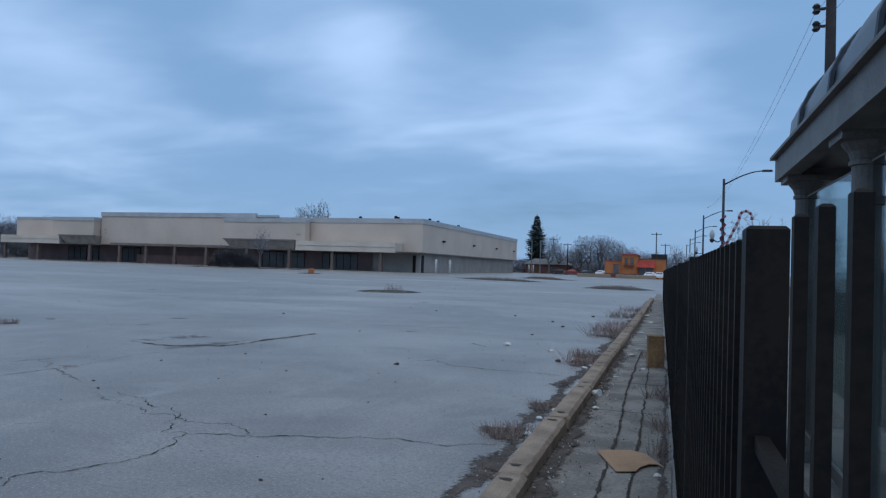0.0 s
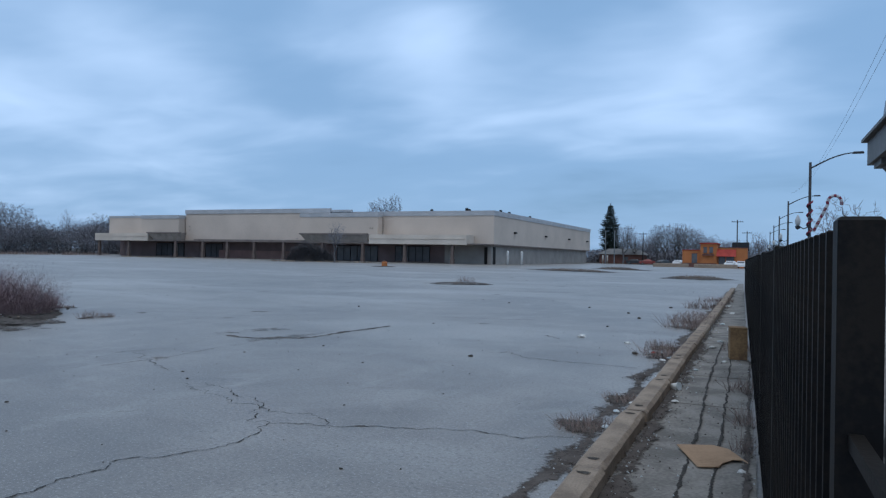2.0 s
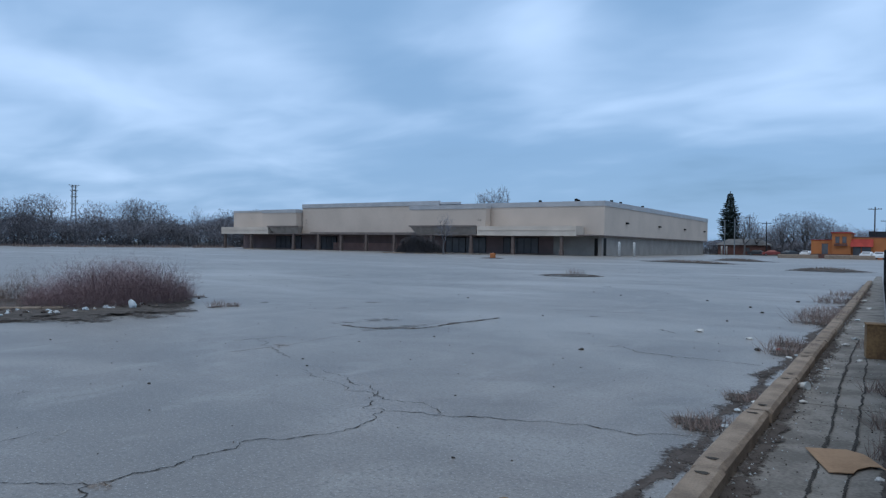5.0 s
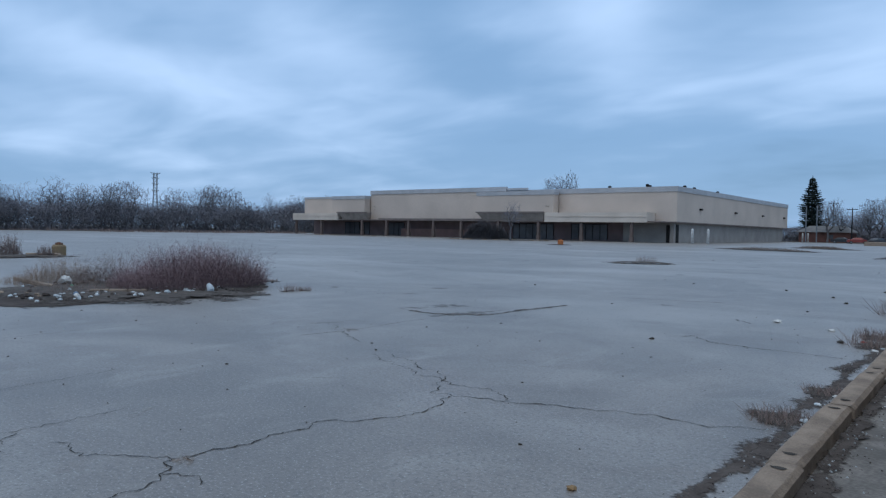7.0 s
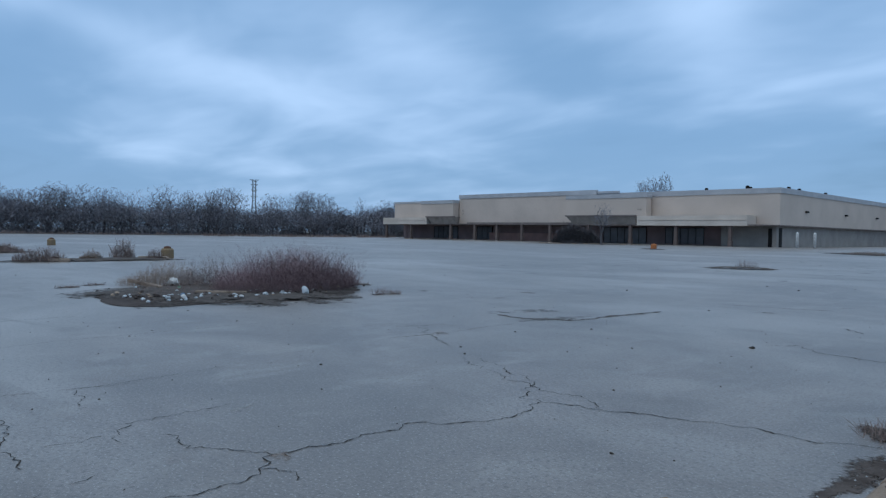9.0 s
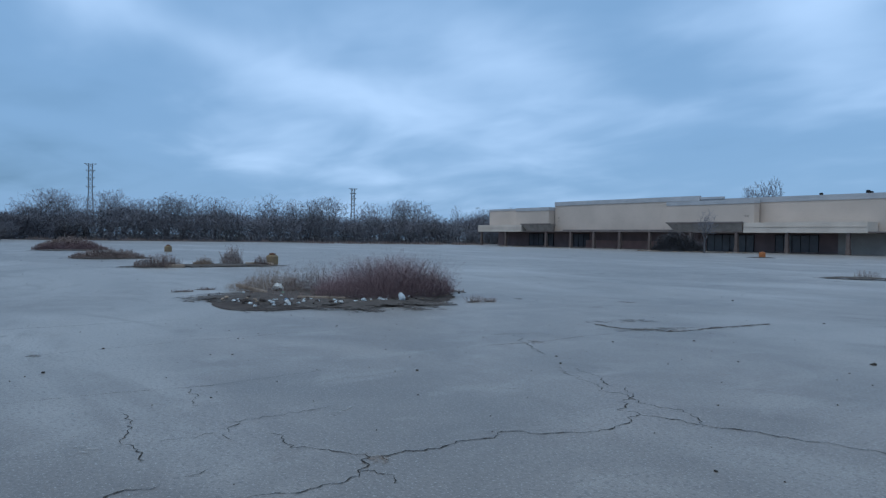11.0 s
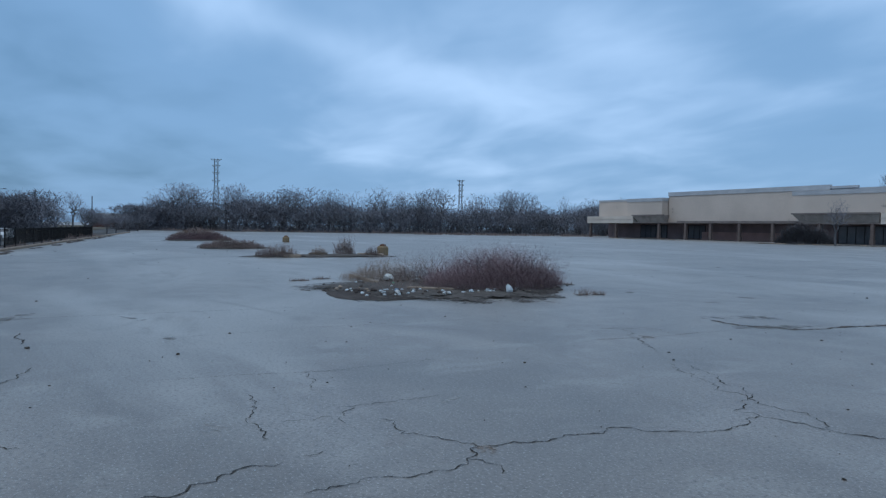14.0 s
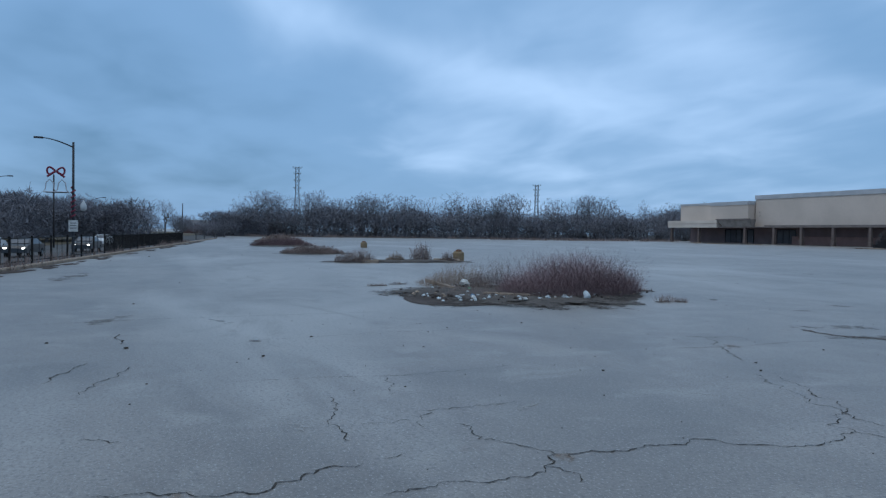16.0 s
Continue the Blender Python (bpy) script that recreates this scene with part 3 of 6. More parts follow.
tagged(solo("lot_grime", s, GRIME, "small dark smudges of grime across the lot", "dirt"), kind="stuff")
s = Shape()
for k in range(60):
    d, a = 9 + 36 * rng.random() ** 1.4, rng.uniform(2, 95)
    x, y = polar(a, d)
    r_ = rng.uniform(0.008, 0.022) * (1 + d / 30)
    t = rng.uniform(0, 6.28)
    s.add([(x + r_ * math.cos(t + q * 2.1) * rng.uniform(0.7, 1.6), y + r_ * math.sin(t + q * 2.1) * rng.uniform(0.7, 1.6), 0.0) for q in range(3)] + [(x, y, r_ * 0.6)], [(0, 1, 3), (1, 2, 3), (2, 0, 3)])
solo("lot_crumbs", s, DIRT, "dark crumbs of asphalt and leaves across the lot", "debris", kind="stuff")
# dirt that has washed up along the wheel stops
s = Shape()
path = [(-1.30 + 0.0045 * k + 0.05 * math.sin(k * 0.9), 2.4 + 0.35 * k) for k in range(100)]
s.strip([(max(min(x, -1.02), -1.36), y) for x, y in path], [rng.uniform(0.25, 0.62) for _ in path], 0.005)
s.strip([(-0.80, y) for x, y in path], [rng.uniform(0.2, 0.5) for _ in path], 0.027)
s.strip([(-0.02, y) for x, y in path[:26]], [rng.uniform(0.02, 0.2) for _ in path[:26]], 0.0275)
tagged(solo("dirt_drift", s, SILT, "dark dirt and gravel washed up along the wheel stops", "dirt"), kind="stuff")
s = Shape()
for pts in ([(-0.42, 3.0), (-0.42, 4.97), (-0.41, 6.14), (-0.48, 9.58), (-0.46, 14)], [(-0.22, 3.0), (-0.23, 6.9), (-0.24, 8.82), (-0.3, 12)]):
    path = []
    for (x0, y0), (x1, y1) in zip(pts, pts[1:]):
        path += [(x0 + (x1 - x0) * t / 12 + rng.uniform(-0.015, 0.015), y0 + (y1 - y0) * t / 12) for t in range(12)]
    s.strip(path, [rng.uniform(0.025, 0.065) for _ in path], 0.0245)
solo("crack_sidewalk", s, CRACK, "dark cracks along the old sidewalk", "crack", kind="structure")


# ---- the store ----
SX0, SX1, SY, SD, RH, SH = -42.8, -145.0, 118.0, 199.0, 9.8, 3.5
store = thing("store_building", "vacant tan stucco big-box store with long canopy", "building", pose(0, 0, 0))
for x0, y0, z0, x1, y1 in ((SX1 + 5, SY, SH + 0.2, -44.7, SY + 0.5), (-44.7, SY, SH + 0.2, SX0, SD), (SX1 + 5, SY + 0.5, SH + 0.2, SX1 + 5.5, SD), (SX1 + 5.5, SD - 0.5, 0, -44.7, SD)):
    part("wall", Shape().box(x0, y0, z0, x1, y1, RH - 0.9), STUCCO, store, "tan stucco upper wall")
part("roof", Shape().box(SX1 + 5.5, SY + 0.5, RH - 1.3, -44.7, SD - 0.5, RH - 1.1), ROOFGREY, store)
s = Shape()
s.box(SX1 + 4.9, SY - 0.12, RH - 0.9, -115.6, SY + 0.6, RH - 0.45)
s.box(-115.6, SY - 0.12, RH - 0.9, -44.7, SY + 0.6, RH)
s.box(-44.7, SY - 0.12, RH - 0.9, SX0 + 0.12, SD + 0.1, RH)
part("coping", s, COPING, store, "pale blue-grey metal parapet band")
# raised middle front, and the two boxes that stand out over the awnings
part("front_panel", Shape().box(-115.5, SY - 0.6, SH + 0.25, -77.5, SY - 0.13, 9.6), STUCCO, store, "raised tan stucco front panel")
part("coping", Shape().box(-115.6, SY - 0.75, 9.61, -77.4, SY - 0.14, 10.5), COPING, store)
part("coping", Shape().box(-77.39, SY - 0.5, 9.81, -72.5, SY - 0.14, 10.2), COPING, store)
for x0, x1, top in ((-126.9, -115.7, 8.5), (-83.3, -65.5, 8.65)):
    part("front_panel", Shape().box(x0, SY - 2.5, SH + 0.25, x1, SY - 0.61, top), STUCCO, store, "tan stucco box standing out over an awning")
    part("coping", Shape().box(x0 - 0.1, SY - 2.62, top + 0.003, x1 + 0.1, SY - 0.62, top + 0.78), COPING, store)
# lower wall, set back below the overhang
s = Shape()
s.box(-45.6, SY + 1.2, 0, SX0 - 0.9, SD - 0.6, SH + 0.2)
s.box(-53.0, SY + 1.2, 0, -45.6, SY + 1.6, SH + 0.2)
part("lower_wall", s, BLOCKWALL, store, "grey-brown lower wall under the overhang")
# this wall's colour carries part of the canopy's shade
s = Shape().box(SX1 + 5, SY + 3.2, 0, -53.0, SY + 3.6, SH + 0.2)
part("storefront_wall", s, SHADED, store, "brown storefront wall darkened in colour for the canopy shade")
part("brick_dado", Shape().box(-109.0, SY + 2.9, 0, -86.0, SY + 3.19, 1.75), DADO, store, "low dull red brick wall under the shop windows")
part("soffit", Shape().box(SX1 + 5.3, SY - 3.7, SH, -44.0, SY + 4.0, SH + 0.19), SOFFIT, store)
part("side_soffit", Shape().box(-43.99, SY + 0.1, SH, SX0, SD - 0.2, SH + 0.19), SOFFIT, store)
for x0, x1 in ((-52.5, -50.2), (-64.5, -57.0), (-78.0, -68.5), (-113.0, -108.2), (-128.0, -119.5)):
    w = part("store_window", Shape().box(x0, SY + 3.05, 0.25 if x1 - x0 < 9 else 0.05, x1, SY + 3.19, 3.1), DARKGLASS, store, "dark unlit storefront glass")
    f = Shape()
    n = max(2, round((x1 - x0) / 1.6))
    for k in range(n + 1):
        x = x0 + (x1 - x0) * k / n
        f.box(x - 0.03, SY + 2.98, 0.05, x + 0.05, SY + 3.048, 3.1)
    f.box(x0, SY + 2.98, 3.1, x1, SY + 3.19, 3.2)
    part("window_frame", f, BLACK, w)
# canopy pieces along the front
for x0, x1, z0, z1, mat, name, lab, dip in ((-139.8, -123.3, SH, 5.15, FASCIA, "canopy", "pale tan canopy fascia", 0), (-123.3, -113.4, SH + 0.05, 5.3, AWNING, "awning", "weathered dark tan canopy", 1),
                                 (-82.2, -66.6, SH - 0.1, 5.25, AWNING, "awning", "weathered dark tan canopy", 1), (-66.5, -46.5, SH - 0.05, 5.2, FASCIA, "canopy", "pale tan canopy fascia", 0)):
    p = Shape()
    y0 = SY - 4.0
    if dip:
        y0 -= 0.2
        p.add([(x0, y0, z1), (x1, y0, z1), (x1, SY - 2.51, z1), (x0, SY - 2.51, z1), (x0 + 1.5, y0 + 0.9, z0), (x1 - 0.5, y0 + 0.9, z0), (x1 - 0.5, SY - 2.51, z0), (x0 + 1.5, SY - 2.51, z0)],
              [(0, 1, 2, 3), (7, 6, 5, 4), (4, 5, 1, 0), (5, 6, 2, 1), (6, 7, 3, 2), (7, 4, 0, 3)])
        part("awning_edge", Shape().box(x0 - 0.1, y0 - 0.12, z1 - 0.12, x1 + 0.1, y0 - 0.005, z1 + 0.14), SOFFIT, store)
    else:
        p.box(x0, y0, z0, x1, SY - 0.2 if x0 > -100 else SY + 1.0, z1)
        part("fascia_trim", Shape().box(x0, y0 - 0.1, z0 + 0.95, x1, y0 - 0.005, z0 + 1.02), STUCCO, store)
    part(name, p, mat, store, lab)
part("canopy", Shape().box(-111.1, SY - 2.6, SH, -81.3, SY - 2.01, SH + 0.5), SOFFIT, store, "dark canopy edge below the raised front")
for az in (50.5, 48.51, 45.22, 43.23, 41.41, 39.36, 37.07, 34.0, 30.71, 27.26, 23.32):
    x = -(SY - 3.4) * math.tan(radians(az))
    c = Shape().chamfer(x - 0.32, SY - 3.72, 0, x + 0.32, SY - 3.08, 0.9, 0.06).box(x - 0.25, SY - 3.65, 0.9, x + 0.25, SY - 3.15, SH)
    part("column", c, COLUMN, store, "brown brick canopy column")
for x, y, z, w, h in ((-114.2, SY - 0.612, 6.4, 1.2, 3.4), (-63.6, SY - 0.012, 7.0, 2.0, 3.0), (-67.0, SY - 2.512, 6.6, 1.3, 2.6), (-133.0, SY - 0.012, 7.2, 1.5, 2.2)):
    q = Shape().blot(0, 0, w, h / 2, 0, 0, rng, 22, 0.15)
    q.v = [(x + a, y, z + b) for a, b, c in q.v]
    part("wall_stain", q, WALLSTAIN, store, "brown water stain running down the stucco")
# side wall: lamps, doors, bollards, panel joints
for az in (18.22, 15.72, 13.84, 12.4):
    y = -SX0 / math.tan(radians(az))
    part("wall_lamp", Shape().chamfer(SX0 + 0.005, y - 0.5, 6.0, SX0 + 0.4, y + 0.5, 6.35, 0.08), BLACK, store, "small dark wall lamp")
for x0, x1 in ((-44.95, -44.4),):
    part("service_door", Shape().box(x0, SY + 1.0, 0, x1, SY + 1.19, 3.1), BLACK, store, "dark service door opening")
part("service_door", Shape().box(SX0 - 0.89, SY + 2.2, 0, SX0 - 0.8, SY + 3.4, 3.2), BLACK, store, "dark service door opening")
for az, d in ((18.75, 122), (17.6, 124), (11.1, 215), (10.75, 215)):
    x, y = polar(az, d)
    solo("bollard", Shape().turned(x, y, [(0.22, 0), (0.22, 2.3), (0.16, 2.45), (0.04, 2.5)], 10), WHITE, "white painted steel bollard by the store wall", "bollard", group="bollards by the store", smooth=True)
for az, h in ((25.1, 0.5), (22.2, 0.9), (22.0, 0.35), (19.4, 0.8), (18.7, 0.7), (17.0, 0.75)):
    vy = max(SY + 8, 46.5 / math.tan(radians(az)))
    x = -vy * math.tan(radians(az))
    q = Shape().turned(x, vy, [(0.2, RH - 1.2), (0.2, RH + 0.5), (0.32, RH + 0.55), (0.32, RH + 0.65 + h * 0.4), (0.1, RH + 0.75 + h * 0.4)], 8)
    part("roof_vent", q, BLACK, store, "small dark roof vent")

# ---- wheel stops laid end to end as a kerb ----
group = "wheel stops along the lot's edge"
for k in range(20):
    y0 = 0.8 + 1.89 * k + rng.uniform(-0.02, 0.02)
    dx, turn = rng.uniform(-0.012, 0.012), rng.uniform(-0.5, 0.5)
    q = Shape()
    h, w = 0.135, 0.105
    prof = [(-w, 0), (-w, h * 0.78), (-w + 0.022, h - 0.008), (-w + 0.032, h), (w - 0.032, h), (w - 0.022, h - 0.008), (w, h * 0.78), (w, 0)]
    rows = 13
    for i in range(rows):
        y = -0.94 + 1.88 * i / (rows - 1)
        end = 0.006 if i in (0, rows - 1) else 0.0
        for a, b in prof:
            q.v.append((a * (1 - 0.03 * bool(end)) + rng.uniform(-0.002, 0.002), y + rng.uniform(-0.004, 0.004), max(0, b - end * (b > 0)) + (rng.uniform(-0.003, 0.002) if b else 0)))
    m = len(prof)
    q.f = [(i * m + j, i * m + j + 1, (i + 1) * m + j + 1, (i + 1) * m + j) for i in range(rows - 1) for j in range(m - 1)]
    q.f += [tuple(range(m)), tuple(range((rows - 1) * m, rows * m))[::-1]]
    shift = -0.97 + min(0.07, max(0, (y0 - 4) * 0.0045))
    stop = thing("wheel_stop", "worn tan concrete wheel stop with bolt holes", "wheel stop", pose(shift + dx, y0 + 0.95, 0, 0, 0, turn), group)
    part("block", q, CURB, stop)
    for y in (-0.77, 0.77):
        hole = Shape().blot(0.0, y, 0.045, 0.028, 0.3, h + 0.004, rng, 10, 0.3)
        part("bolt_hole", hole, HOLE, stop, "dark bolt hole")


# ---- weeds and litter ----
def weeds(shape, x, y, r, n, h, spread, r_, w=0.006):
    for _ in range(n):
        a, d = r_.uniform(0, 6.28), r * math.sqrt(r_.random())
        bx, by = x + d * math.cos(a), y + d * math.sin(a)
        t, hh = r_.uniform(0, 6.28), h * r_.uniform(0.4, 1.0)
        lean = spread * hh * r_.random()
        shape.blade((bx, by, 0.0), (bx + lean * math.cos(t), by + lean * math.sin(t), hh), w * r_.uniform(0.7, 1.5), r_.uniform(0, 3.14))
    return shape


for x, y, r, n, h in ((-1.34, 6.15, 0.22, 260, 0.16), (-1.25, 7.5, 0.15, 120, 0.13), (-1.3, 11.2, 0.3, 260, 0.42), (-1.35, 12.2, 0.25, 200, 0.3), (-1.35, 16.2, 0.4, 320, 0.55), (-1.3, 17.6, 0.4, 320, 0.5),
                      (-1.25, 19.5, 0.4, 200, 0.35), (-1.3, 23.0, 0.5, 300, 0.5), (-1.2, 27.0, 0.5, 260, 0.4), (-0.02, 6.9, 0.12, 60, 0.35), (-0.06, 8.6, 0.15, 90, 0.3), (-0.05, 5.9, 0.08, 40, 0.3), (-0.15, 12.5, 0.25, 200, 0.4)):
    solo("dead_weed", weeds(Shape(), x, y, r * 1.25, int(n * (1.3 if y < 9 else 0.7)), h * (0.75 if y < 9 else 0.62), 1.5, rng, 0.0022 + 0.00035 * y), DRY, "dry grey-brown dead weed in the joint", "weed", group="dead weeds by the wheel stops")

s = Shape()
for k, (x, y, r) in enumerate(((-1.38, 6.15, 0.34), (-1.3, 7.5, 0.24), (-1.2, 5.2, 0.24), (-1.34, 11.2, 0.42), (-1.36, 12.2, 0.36), (-1.38, 16.2, 0.5), (-1.34, 17.6, 0.5), (-1.3, 9.0, 0.22))):
    s.blot(x, y, r * 0.75, r * 1.25, 0.2, 0.0075 + 0.0003 * k, rng, 26, 0.4)
tagged(solo("weed_soil", s, SILT, "dark crumbly soil under the dead weeds", "dirt"), kind="stuff")


for x, y, r, h in ((-13.13, 10.56, 0.45, 0.22), (-12.99, 10.93, 0.35, 0.14), (-18.95, 5.25, 0.60, 0.10), (-19.35, 6.01, 0.50, 0.12), (-15.83, 12.08, 0.45, 0.12)):
    solo("weed_soil", Shape().blot(x, y, r * 0.5, r, 0.5, 0.008, rng, 18, 0.4), SILT, "dark crumbly soil round a weed in a joint", "dirt", kind="structure")
    solo("dead_weed", weeds(Shape(), x, y, r * 0.5, 60, h, 1.2, rng, 0.008), DRY, "dry grey-brown dead weed in a joint of the lot", "weed", group="dead weeds in the lot")


def crumple(size, r_, flat=0.6):
    bm = bmesh.new()
    bmesh.ops.create_icosphere(bm, subdivisions=2, radius=size)
    for v in bm.verts:
        v.co *= r_.uniform(0.6, 1.2)
        v.co.z = max(v.co.z * flat + size * flat * 0.5, 0)
    q = Shape()
    q.v = [tuple(v.co) for v in bm.verts]
    q.f = [tuple(v.index for v in f.verts) for f in bm.faces]
    bm.free()
    return q


cup = thing("paper_cup", "crushed white paper cup lying on the pavement", "cup", pose(-0.80, 8.35, 0.05, 80, 0, 60))
part("cup_body", Shape().tube([(0, 0, -0.05), (0, 0, 0.06)], [0.032, 0.045], 12), WHITE, cup, smooth=True)
part("rim", Shape().tube([(0, 0, 0.058), (0, 0, 0.066)], [0.048, 0.048], 12), PLASTIC, cup)
for x, y, s_, mat, lab in ((-1.42, 11.5, 0.06, RED, "scrap of red plastic litter"), (-0.72, 7.6, 0.045, WHITE, "scrap of white paper litter"), (-0.6, 12.6, 0.07, WHITE, "scrap of white paper litter"),
                           (-0.52, 13.6, 0.06, PLASTIC, "scrap of pale plastic litter"), (-1.1, 9.2, 0.04, PLASTIC, "scrap of pale plastic litter"), (-2.01, 12.55, 0.07, WHITE, "scrap of white paper litter"),
                           (-2.95, 13.12, 0.1, WHITE, "scrap of white paper litter"), (-0.42, 16.0, 0.08, WHITE, "scrap of white paper litter"), (-0.62, 17.3, 0.07, PLASTIC, "scrap of pale plastic litter"),
                           (-0.35, 10.9, 0.05, WHITE, "scrap of white paper litter"), (-0.68, 9.9, 0.045, PLASTIC, "scrap of pale plastic litter"), (-1.2, 6.9, 0.04, PLASTIC, "scrap of pale plastic litter"),
                           (-0.05, 5.3, 0.04, WHITE, "scrap of white paper litter"), (-1.91, 3.6, 0.04, LEAF, "dry fallen leaf"), (-0.5, 21.0, 0.09, WHITE, "scrap of white paper litter"), (-0.7, 24.0, 0.1, WHITE, "scrap of white paper litter"), (-1.12, 7.35, 0.05, WHITE, "scrap of white paper litter"), (-1.16, 6.2, 0.05, PLASTIC, "scrap of pale plastic litter"), (-1.2, 10.7, 0.06, WHITE, "scrap of white paper litter"), (-1.14, 11.0, 0.05, PLASTIC, "scrap of pale plastic litter")):
    solo("litter", crumple(s_ * 0.85, rng, 0.4), mat, lab, "litter", pose(x, y, 0.02 if x > -0.9 else 0.002, 0, 0, rng.uniform(0, 360)), "scraps of litter")
for x, y, s_ in ((-1.68, 11.25, 0.13), (-6.57, 4.41, 0.045), (-6.67, 4.17, 0.02), (-6.02, 6.19, 0.045), (-3.83, 9.61, 0.10), (-6.46, 2.0, 0.028), (-3.67, 5.87, 0.032), (-4.89, 8.28, 0.035), (-9.62, -0.73, 0.075), (-10.32, -1.73, 0.06),
                 (-6.53, -0.52, 0.025), (-7.34, -0.41, 0.03), (-6.89, 8.22, 0.04), (-8.56, 0.86, 0.06), (-2.6, 4.13, 0.035), (-2.6, 18.0, 0.12), (-3.1, 19.5, 0.1), (-4.5, 21.0, 0.1), (-2.9, 15.4, 0.07), (-2.3, 22.5, 0.14), (-10.2, 17.0, 0.08), (-7.2, 21.4, 0.08)):
    solo("debris", crumple(s_ * 0.42, rng, 0.5), HOLE, "small dark clod of debris on the concrete", "debris", pose(x, y, 0, 0, 0, rng.uniform(0, 360)), "dark debris on the lot")

card = Shape()
outline = [(-0.53, 5.78), (-0.43, 5.50), (-0.34, 5.25), (-0.20, 5.31), (-0.18, 5.42), (-0.11, 5.54), (-0.05, 5.55), (-0.01, 5.48), (-0.15, 5.84), (-0.27, 5.92)]
card.v = [(x, y, 0.03 + z + 0.03 * ((x + 0.3) ** 2) * 4) for z in (0, 0.006) for x, y in outline]
n = len(outline)
card.f = [tuple(range(n))[::-1], tuple(range(n, 2 * n))] + [(i, (i + 1) % n, n + (i + 1) % n, n + i) for i in range(n)]
solo("cardboard_sheet", card, CARDBOARD, "torn flat sheet of brown cardboard on the sidewalk", "cardboard")
for n, mat, lab, lo, hi in ((1100, DIRT, "dark grit and small stones on the concrete", 0.003, 0.010), (520, PLASTIC, "pale grit and paper flecks on the concrete", 0.003, 0.011)):
    s = Shape()
    for k in range(n):
        if k % 3:
            x, y = (rng.gauss(-0.76, 0.07) if rng.random() < 0.55 else rng.gauss(-1.2, 0.14)), 2.6 + 16 * rng.random() ** 1.5
            z = 0.028 if x > -0.83 else 0.003
            if -1.07 < x < -0.83:
                continue
        else:
            x, y, z = rng.uniform(-13, -1.2), rng.uniform(0, 15), 0.001
            if k % 2:
                x, y = rng.uniform(-0.8, 0.05), rng.uniform(3, 12)
                z = 0.024
        r_, a = rng.uniform(lo, hi) * (1 + 0.035 * math.hypot(x, y)), rng.uniform(0, 6.28)
        s.add([(x + r_ * math.cos(a + q * 1.9) * rng.uniform(0.7, 1.2), y + r_ * math.sin(a + q * 1.9) * rng.uniform(0.7, 1.2), z) for q in range(4 - 1)] + [(x, y, z + r_ * 0.9)], [(0, 1, 3), (1, 2, 3), (2, 0, 3)])
    solo("grit", s, mat, lab, "grit", kind="stuff")
box = thing("plywood_crate", "weathered yellow-brown plywood box beside the fence", "crate", pose(-0.19, 11.4, 0.025, 0, 0, 7))
part("front", Shape().chamfer(-0.12, -0.14, 0, 0.12, -0.12, 0.46, 0.006), PLYWOOD, box)
part("back", Shape().chamfer(-0.12, 0.12, 0, 0.12, 0.14, 0.46, 0.006), PLYWOOD, box)
part("side", Shape().chamfer(-0.12, -0.118, 0, -0.1, 0.118, 0.45, 0.006), PLYWOOD, box)
part("side", Shape().chamfer(0.1, -0.118, 0, 0.12, 0.118, 0.45, 0.006), PLYWOOD, box)
part("lid", Shape().chamfer(-0.125, -0.145, 0.462, 0.125, 0.145, 0.48, 0.006), PLYWOOD, box)

# ---- the tall steel fence along the street ----
FENCE_TURN = 0.73
fence = thing("steel_fence", "tall black steel picket fence along the street", "fence", pose(0.136, 0, 0, 0, 0, FENCE_TURN))
TOP, PITCH = 1.56, 0.117
picket = Shape().chamfer(0.0, -0.008, 0.05, 0.014, 0.008, TOP, 0.003).mesh("picket", BLACK)
deep = Shape().chamfer(0.0, -0.008, 0.05, 0.017, 0.008, TOP, 0.003).box(0.018, -0.05, 0.05, 0.03, 0.05, TOP - 0.02).mesh("picket", BLACK)
postm = Shape().chamfer(0.0, -0.03, 0.0, 0.066, 0.03, TOP + 0.016, 0.006).mesh("post", BLACK)
posts = [1.28 + 2.34 * k for k in range(-4, 17)]
for y in posts:
    part("post", postm, None, fence, at=Matrix.Translation((0, y, 0)))
for k in range(len(posts) - 1):
    for z in (0.16, TOP - 0.35):
        part("rail", Shape().box(0.018, posts[k] + 0.031, z, 0.04, posts[k + 1] - 0.031, z + 0.025), BLACK, fence)
far = Shape()
for k in range(-9, 22 * 14):
    y = 0.594 + PITCH * k
    if min(abs(y - p) for p in posts) < 0.045 or y > posts[-1] or 0.85 < y < 1.25:
        continue
    if y < 14:
        part("picket", picket if y < 4.5 else deep, None, fence, at=Matrix.Translation((0, y, 0)))
    else:
        far.box(0.0, y - 0.008, 0.05, 0.035, y + 0.008, TOP)
for k in range(70):
    y = -0.576 - PITCH * k
    far.box(0.0, y - 0.008, 0.05, 0.016, y + 0.008, TOP)
tagged(part("pickets", far, BLACK, fence), kind="stuff")

# ---- the waiting shelter behind the fence ----
shelter = thing("bus_shelter", "grey bus shelter with dark vaulted roof and glass panels", "shelter", pose(0, 0, 0))
EX, EY, EZ = 0.84, 6.55, 2.30
q = Shape().box(EX, -3.0, EZ, EX + 0.12, EY, EZ + 0.19).box(EX + 0.12, EY - 0.12, EZ, EX + 2.0, EY, EZ + 0.19).box(EX + 1.88, -3.0, EZ, EX + 2.0, EY - 0.12, EZ + 0.19)
part("fascia", q, SHELTER, shelter, "grey painted roof beam")
